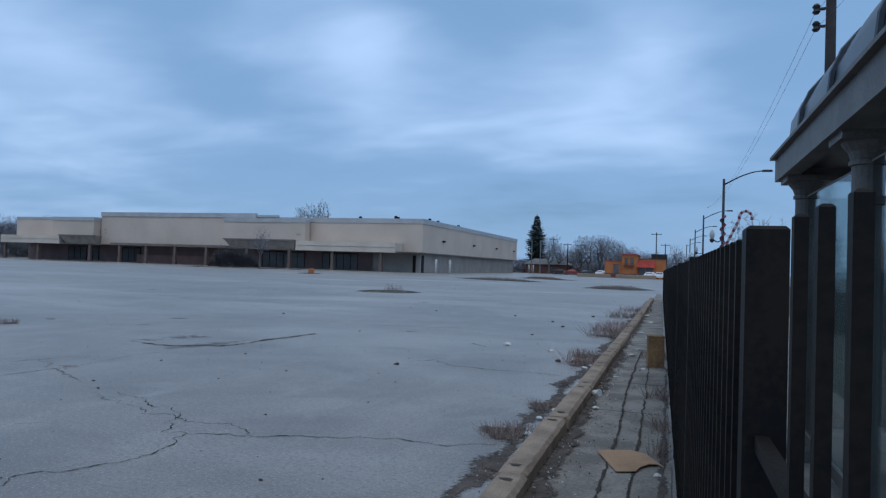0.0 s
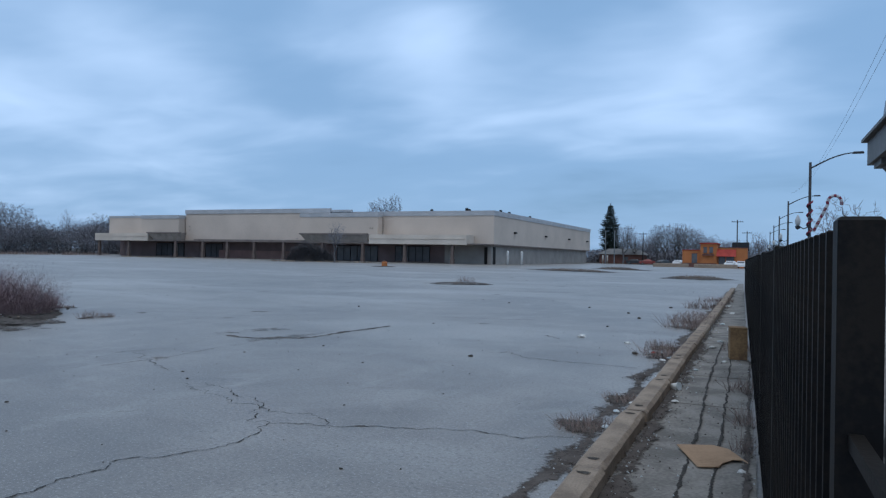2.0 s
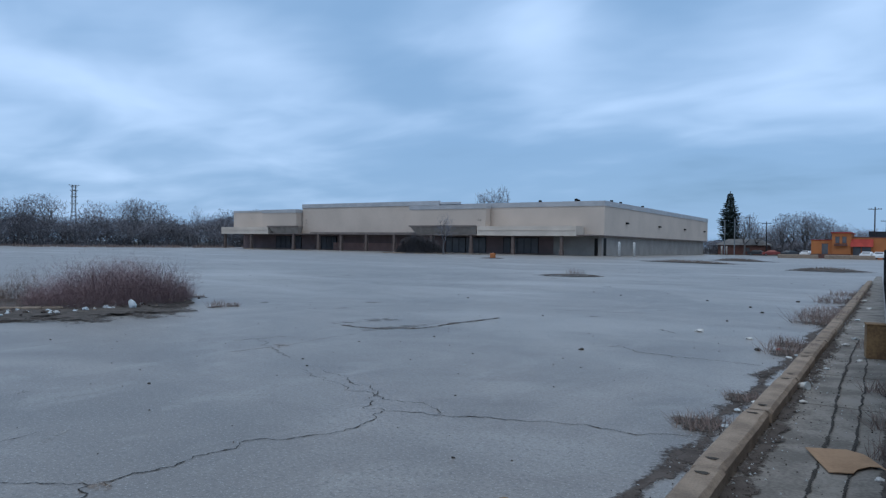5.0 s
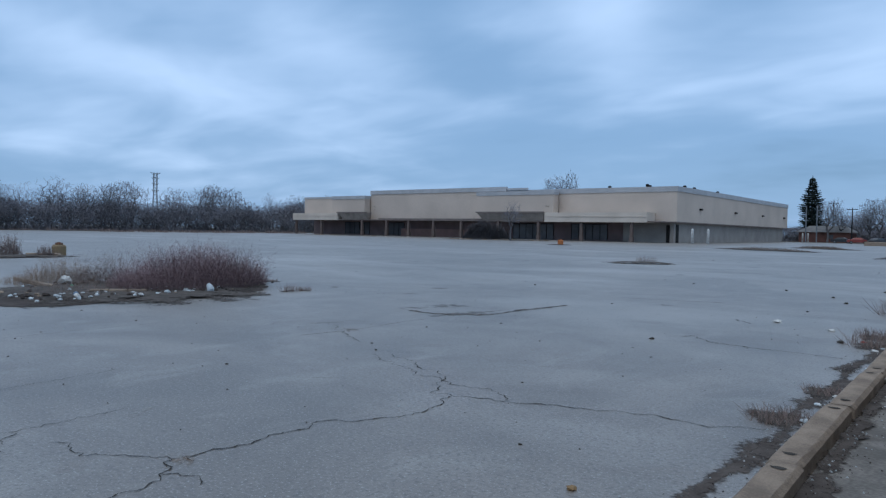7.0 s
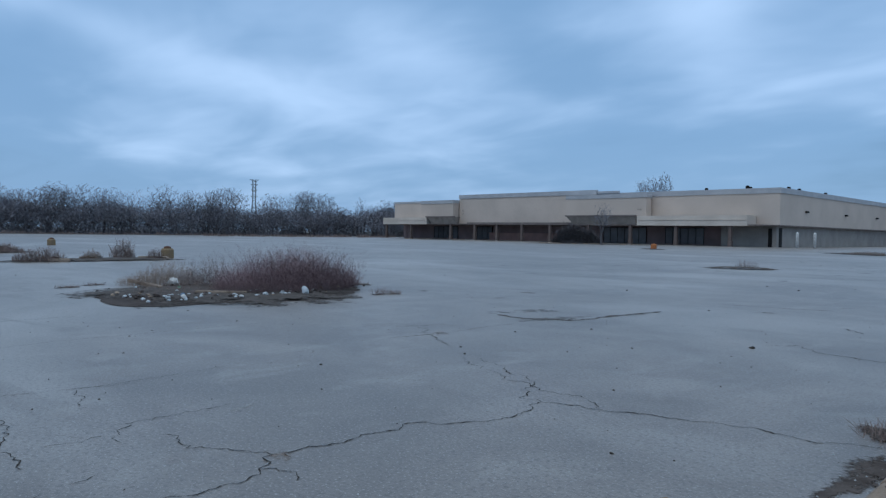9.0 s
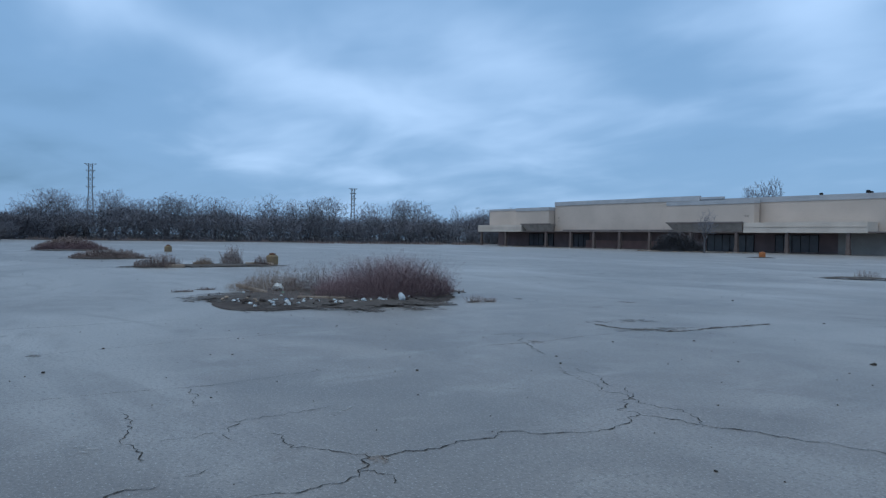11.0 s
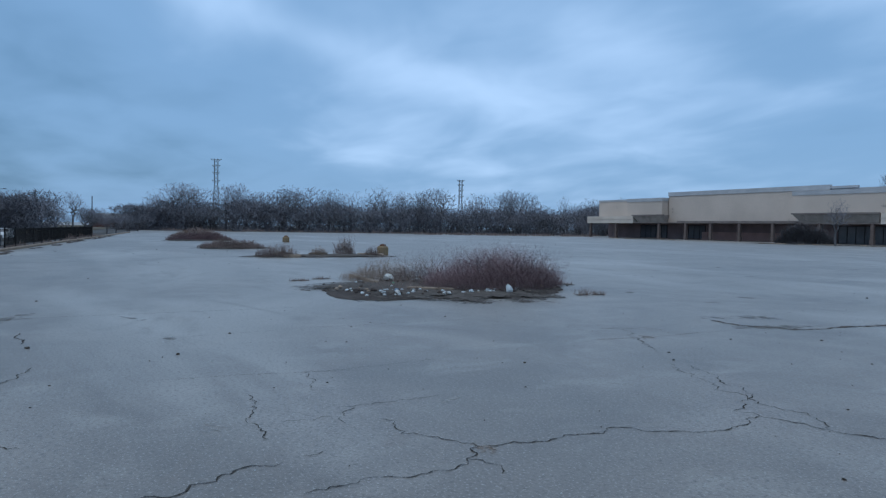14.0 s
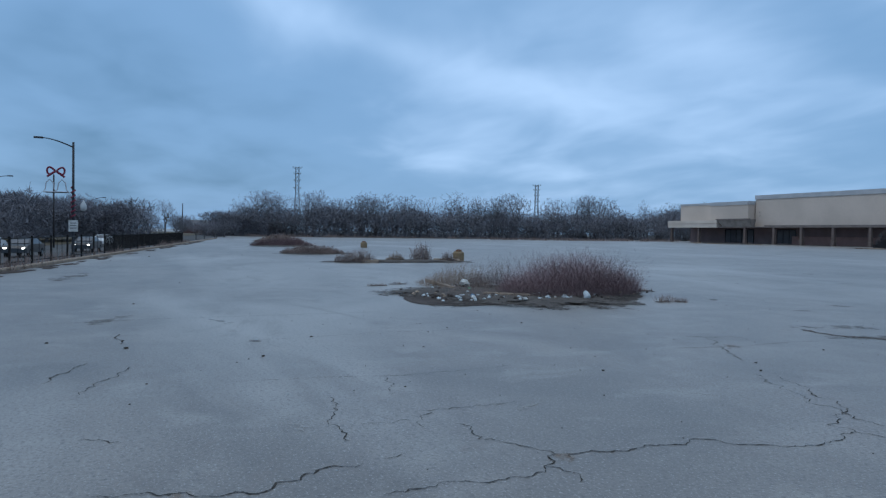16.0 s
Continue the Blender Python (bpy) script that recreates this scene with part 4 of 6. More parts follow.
part("fascia_lip", Shape().box(EX - 0.04, -3.0, EZ + 0.191, EX + 2.04, EY + 0.04, EZ + 0.215), SHELTER, shelter)
part("ceiling", Shape().box(EX + 0.13, -2.9, EZ + 0.1, EX + 1.87, EY - 0.13, EZ + 0.13), SHELTER, shelter)
dome = Shape()
cols, z0 = 14, EZ + 0.217
stations = [(EY - 0.03 - 0.42 * (1 - math.cos(i / 6 * math.pi / 2)), math.sin(i / 6 * math.pi / 2)) for i in range(7)] + [(EY - 0.45 - 0.125 * k, 1.0) for k in range(1, 60)]
for y, k in stations:
    swell = 1.0 + 0.07 * abs(math.sin((EY - y) * math.pi / 1.0))
    for c in range(cols + 1):
        a = math.pi * c / cols
        dome.v.append((EX + 1.0 - 0.97 * math.cos(a) * max(k, 0.05), y, z0 + 0.66 * swell * math.sin(a) ** 0.8 * k))
n = cols + 1
dome.f = [(i * n + c, i * n + c + 1, (i + 1) * n + c + 1, (i + 1) * n + c) for i in range(len(stations) - 1) for c in range(cols)]
part("dome", dome, DOME, shelter, "dark blue vaulted roof sheet", smooth=True)
for y in (EY - 1.0, EY - 2.0, EY - 3.0, EY - 4.0, EY - 5.0, EY - 6.0):
    pts = [(EX + 1.0 - 0.975 * math.cos(math.pi * c / 16), y, z0 + 0.67 * math.sin(math.pi * c / 16) ** 0.8) for c in range(17)]
    part("dome_rib", Shape().tube(pts, 0.022, 6), DOME, shelter)
col = [(0.12, 0), (0.12, 0.12), (0.1, 0.16), (0.085, 0.2), (0.085, 1.9), (0.1, 1.905), (0.1, 1.95), (0.085, 1.955), (0.085, 2.12), (0.1, 2.125), (0.1, 2.15), (0.09, 2.155), (0.105, 2.2), (0.135, 2.24), (0.14, 2.255)]
for x in (EX + 0.2, EX + 1.8):
    for y in (EY - 0.3, EY - 2.15, EY - 4.0, EY - 5.85):
        part("column", Shape().turned(x, y, col, 16).box(x - 0.17, y - 0.17, 2.256, x + 0.17, y + 0.17, EZ), SHELTER, shelter, "dark grey column with moulded capital")
for y0, y1 in ((EY - 0.4, EY - 2.05), (EY - 2.25, EY - 3.9), (EY - 4.1, EY - 5.75)):
    pane = part("pane", Shape().box(EX + 0.19, y1 + 0.02, 0.3, EX + 0.202, y0 - 0.02, 2.13), PANE, shelter, "clear scratched glass panel")
    pane.visible_shadow = False
    part("bottom_frame", Shape().box(EX + 0.17, y1, 0.22, EX + 0.22, y0, 0.298), SHELTER, pane)
    part("top_edge", Shape().box(EX + 0.188, y1, 2.132, EX + 0.204, y0, 2.142), SHELTER, pane)
pane = part("pane", Shape().box(EX + 0.3, EY - 0.31, 0.3, EX + 1.7, EY - 0.3, 2.13), PANE, shelter, "clear scratched glass panel")
pane.visible_shadow = False


# ---- street lamps, poles and wires ----
def street_lamp(x, y, turn, label, height=8.2, arm=2.6, lantern=True, group="street lamps", z=0.0, rise=0.95):
    lamp = thing("street_lamp", label, "street lamp", pose(x, y, z, 0, 0, turn), group)
    part("pole", Shape().turned(0, 0, [(0.2, 0), (0.2, 0.3), (0.12, 0.45), (0.1, 4), (0.085, height)], 10), POLE, lamp, smooth=True)
    pts = [(0.02 + arm * t, 0, height - 0.4 + rise * math.sin(t * math.pi / 2)) for t in [i / 8 for i in range(9)]]
    part("arm", Shape().tube(pts, [0.055 - 0.02 * i / 8 for i in range(9)], 6), POLE, lamp)
    head = Shape().chamfer(arm - 0.15, -0.13, height - 0.47 + rise, arm + 0.5, 0.13, height - 0.33 + rise, 0.05)
    part("lamp_head", head, POLE, lamp)
    if lantern:
        part("bracket", Shape().tube([(0, 0, 3.9), (-0.35, 0, 3.75), (-0.7, 0, 3.95)], 0.04, 6), POLE, lamp)
        part("lantern", Shape().turned(-0.7, 0, [(0.08, 3.95), (0.14, 4.05), (0.18, 4.2), (0.17, 4.38), (0.09, 4.55), (0.02, 4.68)], 10), GLOBE, lamp, "white frosted lantern globe", smooth=True)
        part("lantern_base", Shape().turned(-0.7, 0, [(0.04, 3.7), (0.16, 3.8), (0.17, 3.949)], 8), POLE, lamp)
    return lamp


first = street_lamp(3.44, 52.3, 0, "dark steel street lamp with curved arm and lantern")
for y in (85, 113, 142, 172):
    copy_thing(first, pose(3.5, y, 0, 0, 0, 0))
for y in (70, 100, 130, 165):
    copy_thing(first, pose(18.2, y, 0, 0, 0, 180))
lx, ly = polar(97.04, 62)
left = street_lamp(lx, ly, 277, "dark steel street lamp with curved arm and lantern", 9.1, 2.2, False, z=LOW, rise=0.6)
part("bracket", Shape().tube([(0, 0, 3.75), (-0.35, 0, 3.6), (-0.72, 0, 3.7)], 0.035, 6), POLE, left)
part("lantern", Shape().turned(-0.72, 0, [(0.1, 3.7), (0.22, 3.8), (0.26, 4.0), (0.22, 4.2), (0.1, 4.4), (0.03, 4.55)], 10), GLOBE, left, "white frosted lantern globe", smooth=True)
for az, d, t in ((95.87, 165, 97), (94.06, 180, 97), (91.7, 205, 97), (102.4, 104, 97)):
    x, y = polar(az, d)
    copy_thing(first, pose(x, y, LOW, 0, 0, t))
# a bow-and-bells wreath on the southern lamp, a candy cane on the northern one
m = pose(lx, ly, 0, 0, 0, 277)
bow = thing("holiday_bow", "dark red tinsel bow with white bells on a lamp post", "decoration", m)
for sx_ in (-1, 1):
    pts = [(1.2 + sx_ * (0.04 + 0.56 * math.sin(a / 2)), 0, 5.88 + 0.27 * math.sin(a)) for a in [i * math.pi / 8 for i in range(17)]]
    part("bow_loop", Shape().tube(pts, 0.075, 6), TINSEL_RED, bow)
    part("bow_tail", Shape().tube([(1.2, 0, 5.85), (1.2 + sx_ * 0.35, 0, 5.6), (1.2 + sx_ * 0.6, 0, 5.4)], 0.085, 6), TINSEL_RED, bow)
    c_ = 1.2 + sx_ * 0.42
    bell = [(c_ - 0.45, 0, 4.25), (c_ - 0.3, 0, 4.45), (c_ - 0.24, 0, 4.95), (c_, 0, 5.2), (c_ + 0.24, 0, 4.95), (c_ + 0.3, 0, 4.45), (c_ + 0.45, 0, 4.25), (c_ - 0.45, 0, 4.25)]
    part("bell", Shape().tube(bell, 0.04, 5), TINSEL_WHITE, bow, "white tinsel bell outline")
part("bracket", Shape().tube([(0.05, 0, 4.2), (1.9, 0, 4.15)], 0.03, 5), POLE, bow)
wrap = Shape().tube([(0.15 * math.cos(i * 0.9), 0.15 * math.sin(i * 0.9), 2.3 + i * 0.055) for i in range(44)], 0.055, 5)
part("garland", wrap, TINSEL_RED, bow, "dark red tinsel garland wound round the post")
cane = thing("holiday_cane", "red and white tinsel candy cane on a lamp post", "decoration", pose(3.44, 52.3, 0, 0, 0, 0))
pts = [(0.25 + 0.1 * i, 0, 3.6 + 0.22 * i) for i in range(9)] + [(1.45 + 0.42 * math.cos(a), 0, 5.45 + 0.5 * math.sin(a)) for a in [math.pi * (0.92 - i / 8) for i in range(9)]]
for i in range(len(pts) - 1):
    part("cane_segment", Shape().tube([pts[i], pts[i + 1]], 0.1, 8), TINSEL_WHITE if i % 2 else TINSEL_RED, cane)
part("garland", Shape().tube([(0.17 * math.cos(i * 0.9), 0.17 * math.sin(i * 0.9), 1.2 + i * 0.09) for i in range(50)], 0.06, 5), TINSEL_RED, cane, "dark red tinsel garland wound round the post")
sign = thing("street_sign", "small white rectangular sign on a lamp post", "sign", pose(lx, ly, 0, 0, 0, 97))
part("sign_plate", Shape().box(-0.33, -0.16, 1.15, 0.33, -0.13, 2.05), WHITE, sign)
for z in (1.4, 1.6, 1.8):
    part("writing_bar", Shape().box(-0.22, -0.166, z, 0.22, -0.162, z + 0.05), POLE, sign)


def utility_pole(x, y, height, turn, label="dark wooden utility pole with crossarms", arms=(0.4,), group="utility poles"):
    u = thing("utility_pole", label, "utility pole", pose(x, y, 0, 0, 0, turn), group)
    part("pole", Shape().turned(0, 0, [(0.16, 0), (0.11, height)] if arms else [(0.1, -1), (0.08, height)], 9), WOODPOLE, u, smooth=True)
    for drop in arms:
        part("crossarm", Shape().box(-1.2, -0.17, height - drop - 0.12, 1.2, -0.05, height - drop), WOODPOLE, u)
        for k in (-1.05, -0.6, 0.6, 1.05):
            part("insulator", Shape().turned(k, -0.11, [(0.05, height - drop), (0.06, height - drop + 0.12), (0.02, height - drop + 0.18)], 6), POLE, u)
    return u


near = utility_pole(3.75, 19.7, 10.5, 0, arms=(0.4,))
for z in (7.9, 8.35):
    part("insulator_bracket", Shape().box(-0.36, -0.05, z, -0.13, 0.05, z + 0.05), POLE, near)
for z in (7.8, 8.25):
    part("insulator", Shape().turned(-0.34, 0, [(0.06, z), (0.1, z + 0.05), (0.06, z + 0.12), (0.1, z + 0.2), (0.05, z + 0.26)], 8), POLE, near)
part("step_arm", Shape().tube([(0.1, 0, 5.55), (1.5, 0, 5.6)], 0.03, 5), POLE, near)
up = [(1.1, 168, 10.7), (0.41, 200, 9.4), (9.18, 225, 11.4), (8.0, 205, 9.1)]
for az, d, h in up:
    x, y = polar(az, d)
    utility_pole(x, y, h, 0)
for az, d, h in ((98.23, 90, 7.4), (89.46, 140, 6.2)):
    x, y = polar(az, d)
    utility_pole(x, y, h, 80, "thin dark wooden utility pole by the road", ())
wires = thing("overhead_wires", "thin dark overhead wires along the street", "wire")
for dx, z in ((-0.36, 8.3), (-0.36, 7.85)):
    a, b = Vector((3.75 + dx, 19.7, z)), Vector((3.7 + dx, 75, 8.2))
    pts = [a.lerp(b, t / 14) - Vector((0, 0, 1.1 * 4 * (t / 14) * (1 - t / 14))) for t in range(15)]
    part("wire", Shape().tube(pts, 0.005, 4), POLE, wires)
    a, b = Vector((3.75 + dx, 19.7, z)), Vector((5.5 + dx, -14, z + 0.3))
    pts = [a.lerp(b, t / 14) - Vector((0, 0, 0.8 * 4 * (t / 14) * (1 - t / 14))) for t in range(15)]
    part("wire", Shape().tube(pts, 0.005, 4), POLE, wires)


# ---- the low fence, its kerb and the traffic behind it ----
low = thing("low_fence", "low black steel railing fence along the south road", "fence", pose(-76.4, 0.6, 0, 0, 0, math.degrees(tilt)))
lp = Shape().chamfer(-0.035, -0.035, 0, 0.035, 0.035, 1.16, 0.01).mesh("post", BLACK)
bars = Shape()
for k in range(0, 26):
    x = 2.4 * k
    part("post", lp, None, low, at=Matrix.Translation((x, 0, 0)))
    part("rail", Shape().box(x + 0.036, -0.015, 1.06, x + 2.364, 0.015, 1.1).box(x + 0.036, -0.015, 0.18, x + 2.364, 0.015, 0.22), BLACK, low)
    for j in range(1, 20):
        if k < 14 or j in (7, 13):
            bars.box(x + 0.12 * j - 0.009, -0.009, 0.221, x + 0.12 * j + 0.009, 0.009, 1.059)
tagged(part("pickets", bars, BLACK, low), kind="stuff")
s = Shape()
for k in range(-20, 34):
    s.chamfer(1.9 * k + 0.02, 0.35, 0, 1.9 * k + 1.88, 0.58, 0.13, 0.03, lm)
solo("kerb_south", s, CURB, "worn pale concrete kerb below the low fence", "kerb", kind="structure")
s = Shape()
for k in range(70):
    s.blot(*(lm @ Vector((rng.uniform(-10, 60), rng.uniform(0.6, 1.3), 0)))[:2], rng.uniform(0.2, 0.9), rng.uniform(0.1, 0.3), tilt, 0.005 + 0.0005 * rng.random(), rng, 10, 0.5, 0.03)
tagged(solo("dirt_south", s, DIRT, "dark dirt and litter along the low kerb", "dirt"), kind="stuff")
s = Shape()
for k in range(60):
    p = lm @ Vector((rng.uniform(-4, 62), rng.uniform(-0.2, 0.3), 0))
    weeds(s, p.x, p.y, 0.5, 30, rng.uniform(0.25, 0.7), 0.5, rng, 0.02)
solo("fence_weeds", s, DRY, "dry grey-brown weeds under the low fence", "weed", kind="stuff")


def car(x, y, turn, paint, label, suv=False, lights=False, z=0.0):
    c = thing("car", label, "car", pose(x, y, z + 0.02, 0, 0, turn), "cars on the streets")
    h, w = (1.72, 0.92) if suv else (1.45, 0.88)
    side = [(-2.25, 0.35), (-2.3, 0.75), (-2.2, 0.98), (-1.85 if suv else -1.45, 1.02), (-1.6 if suv else -0.85, h - 0.05), (-1.2 if suv else -0.5, h), (0.35, h), (0.65, h - 0.06), (1.2, 1.03), (2.05, 0.92), (2.25, 0.7), (2.28, 0.35)]
    body = Shape()
    for yy, k in ((-w, 0), (-w * 0.97, 1), (w * 0.97, 1), (w, 0)):
        for a, b in side:
            body.v.append((a, yy * (0.8 if b > 1.2 else 1.0), b))
    n = len(side)
    body.f = [(i * n + j, i * n + (j + 1) % n, (i + 1) * n + (j + 1) % n, (i + 1) * n + j) for i in range(3) for j in range(n)] + [tuple(range(n))[::-1], tuple(range(3 * n, 4 * n))]
    part("body", body, paint, c)
    for sgn in (-1, 1):
        k = 0.815 * w * sgn
        part("side_window", Shape().box(-1.45 if suv else -0.7, k - 0.015, 1.1, 0.55, k + 0.015, h - 0.14), DARKGLASS, c)
        for a in (-1.4, 1.4):
            wheel = part("wheel", Shape().tube([(a, (w - 0.2) * sgn, 0.33), (a, (w + 0.01) * sgn, 0.33)], 0.33, 14), TYRE, c)
            part("rim", Shape().tube([(a, (w + 0.011) * sgn, 0.33), (a, (w + 0.02) * sgn, 0.33)], 0.19, 10), STEEL, wheel)
        part("headlight", Shape().chamfer(2.2, 0.64 * sgn - 0.1, 0.66, 2.3, 0.64 * sgn + 0.1, 0.78, 0.02), HEADLIGHT if lights else WHITE, c, "lit headlight" if lights else "")
    ws = Shape().add([(1.19, -0.68, 1.06), (1.19, 0.68, 1.06), (0.68, 0.6, h - 0.1), (0.68, -0.6, h - 0.1), (1.22, -0.68, 1.07), (1.22, 0.68, 1.07), (0.71, 0.6, h - 0.09), (0.71, -0.6, h - 0.09)], [(0, 1, 2, 3), (7, 6, 5, 4), (0, 4, 5, 1), (2, 6, 7, 3)])
    part("windscreen", ws, DARKGLASS, c)
    xr = -1.78 if suv else -1.2
    part("rear_window", Shape().add([(xr - 0.12, -0.66, 1.12), (xr - 0.12, 0.66, 1.12), (xr + 0.2, 0.6, h - 0.14), (xr + 0.2, -0.6, h - 0.14), (xr - 0.16, -0.66, 1.12), (xr - 0.16, 0.66, 1.12), (xr + 0.16, 0.6, h - 0.14), (xr + 0.16, -0.6, h - 0.14)], [(0, 1, 2, 3), (7, 6, 5, 4), (0, 4, 5, 1), (2, 6, 7, 3)]), DARKGLASS, c)
    return c


car(*polar(100.1, 64), -7, DARKCAR, "dark saloon car with lit headlights on the road", False, True, LOW)
car(*polar(96.1, 76), -7, DARKCAR, "dark saloon car with lit headlights on the road", False, True, LOW)
car(*polar(95.0, 98), -7, WHITECAR, "white saloon car on the road", False, False, LOW)
car(*polar(102.2, 80), 173, WHITECAR, "white saloon car on the road", False, False, LOW)
car(*polar(86.2, 180), -7, WHITECAR, "white saloon car with lit headlights on the road", False, True)
car(*polar(1.5, 152), 80, WHITECAR, "white saloon car parked by the orange building")
car(*polar(0.75, 152), 262, WHITECAR, "white saloon car parked by the orange building")
car(*polar(7.6, 190), 10, REDCAR, "dull red car parked behind the lot")
car(*polar(6.4, 180), 60, DARKCAR, "dark saloon car parked behind the lot")
car(*polar(8.6, 195), 0, DARKCAR, "dark saloon car parked behind the lot")
car(*polar(5.3, 175), 80, WHITECAR, "white saloon car parked behind the lot")

# ---- orange restaurant and low walls in the distance ----
rest = thing("restaurant", "orange stucco restaurant with red awning", "building", pose(0, 158, 0))
part("wall", Shape().box(-13.9, 0, 0, -10.2, 12, 3.6), ORANGE, rest)
part("wall", Shape().box(-10.2, -0.6, 0, -6.9, 12, 5.0), ORANGE, rest)
part("wall", Shape().box(-6.9, 0, 0, -1.0, 12, 4.2), ORANGE, rest)
part("roof", Shape().box(-10.4, -0.8, 5.0, -6.7, 12.1, 5.25), RED, rest)
part("coping", Shape().box(-14.0, -0.1, 3.6, -10.21, 12.1, 3.75), RED, rest)
part("coping", Shape().box(-6.69, -0.1, 4.2, -0.9, 12.1, 4.35), BRICKRED, rest)
part("awning", Shape().add([(-7.0, -1.5, 2.4), (-3.2, -1.5, 2.4), (-3.2, -0.02, 3.9), (-7.0, -0.02, 3.9), (-7.0, -0.02, 2.4), (-3.2, -0.02, 2.4)], [(0, 1, 2, 3), (0, 4, 5, 1), (0, 3, 4), (1, 5, 2)]), RED, rest, "bright red sloped awning")
for x0, x1, z0, z1, y in ((-12.0, -10.9, 0.6, 2.9, 0), (-9.6, -8.9, 3.1, 4.3, -0.6), (-8.4, -7.7, 3.1, 4.3, -0.6), (-6.6, -5.3, 0, 2.3, 0), (-5.1, -3.6, 0.2, 2.3, 0)):
    w = part("window", Shape().box(x0, y - 0.06, z0, x1, y - 0.005, z1), DARKGLASS, rest)
    part("window_frame", Shape().box(x0 - 0.1, y - 0.1, z0 - 0.1, x1 + 0.1, y - 0.002, z0 - 0.002).box(x0 - 0.1, y - 0.1, z1 + 0.002, x1 + 0.1, y - 0.002, z1 + 0.1), BRICKRED, w)
part("base_band", Shape().box(-14.0, -0.7, 0, -7.0, -0.605, 0.9), BRICKRED, rest)
part("balcony", Shape().box(-9.8, -1.2, 2.55, -7.5, -0.61, 2.85), BRICKRED, rest)
blk = thing("dark_signboard", "dark grey signboard above the restaurant roof", "sign", pose(0, 170, 0))
part("board", Shape().box(-4.3, 0, 3.8, -0.8, 0.4, 5.7), POLE, blk)
part("post", Shape().box(-3.6, 0.1, 0, -3.3, 0.3, 3.8), POLE, blk)
part("post", Shape().box(-1.8, 0.1, 0, -1.5, 0.3, 3.8), POLE, blk)
for az, d, w in ((5.9, 150, 7.0), (3.6, 150, 3.0), (2.3, 148, 6.5)):
    x, y = polar(az, d)
    solo("barrier", Shape().chamfer(x - w / 2, y, 0, x + w / 2, y + 0.4, 0.75, 0.1), CURB, "pale concrete barrier at the lot's far edge", "barrier", group="concrete barriers")
shop = thing("corner_shop", "low dull brick shop across the street", "building", pose(22, 14, 0))
part("wall", Shape().box(0, 0, 0, 14, 70, 4.2), BRICKRED, shop)
part("coping", Shape().box(-0.15, -0.15, 4.2, 14.15, 70.15, 4.5), COPING, shop)
for k in range(9):
    w = part("shop_window", Shape().box(-0.06, 2 + 7.5 * k, 0.7, -0.004, 6.5 + 7.5 * k, 2.8), DARKGLASS, shop)
    part("window_frame", Shape().box(-0.1, 1.9 + 7.5 * k, 2.81, -0.002, 6.6 + 7.5 * k, 2.95), WHITE, w)
house = thing("brick_house", "low dull red brick house with grey roof", "house", pose(-36, 214, 0))
part("wall", Shape().box(-7, 0, 0, 6, 8, 2.8), BRICKRED, house)
part("roof", Shape().add([(-7.6, -0.6, 2.8), (6.6, -0.6, 2.8), (6.6, 8.6, 2.8), (-7.6, 8.6, 2.8), (-5, 4, 4.6), (4, 4, 4.6)], [(0, 1, 5, 4), (1, 2, 5), (2, 3, 4, 5), (3, 0, 4), (3, 2, 1, 0)]), ROOFGREY, house)
part("window", Shape().box(0, -0.05, 1.0, 1.6, -0.004, 2.1), DARKGLASS, house)
for az, d, w, h in ((7.0, 230, 10, 3.4), (83.6, 190, 14, 3.6), (87.6, 230, 16, 4.2)):
    x, y = polar(az, d)
    hs = thing("far_house", "low dull brick house among the trees", "house", pose(x, y, 0, 0, 0, az))
    part("wall", Shape().box(-w / 2, 0, 0, w / 2, 8, h * 0.65), BRICKRED, hs)
    part("roof", Shape().add([(-w / 2 - 0.4, -0.5, h * 0.65), (w / 2 + 0.4, -0.5, h * 0.65), (w / 2 + 0.4, 8.5, h * 0.65), (-w / 2 - 0.4, 8.5, h * 0.65), (-w / 2 + 2, 4, h), (w / 2 - 2, 4, h)], [(0, 1, 5, 4), (1, 2, 5), (2, 3, 4, 5), (3, 0, 4), (3, 2, 1, 0)]), ROOFGREY, hs)


# ---- islands in the lot ----
def island(x, y, rx, ry, turn, name="lot_island", seed=1, label="low dirt island with broken concrete edge", edge=True):
    r = random.Random(seed)
    ob = thing(name, label, "island", pose(0, 0, 0), "islands in the lot")
    part("soil", Shape().blot(x, y, rx * 1.08, ry * 1.08, turn, 0.006, r, 40, 0.2, 0.10), SOIL, ob)
    if edge:
        n = int(2 * math.pi * max(rx, ry) / 1.1)
        for k in range(n):
            if r.random() < 0.62:
                continue
            a = 2 * math.pi * k / n
            px, py = 0.86 * rx * math.cos(a), 0.86 * ry * math.sin(a)
            qx, qy = x + px * math.cos(turn) - py * math.sin(turn), y + px * math.sin(turn) + py * math.cos(turn)
            da = math.atan2(0.86 * ry * math.cos(a), -0.86 * rx * math.sin(a)) + turn
            part("edge_stone", Shape().chamfer(-0.42, -0.07, 0, 0.42, 0.07, 0.15, 0.03, pose(qx, qy, 0.0, 0, 0, math.degrees(da) + r.uniform(-4, 4))), CURB, ob)
    return ob


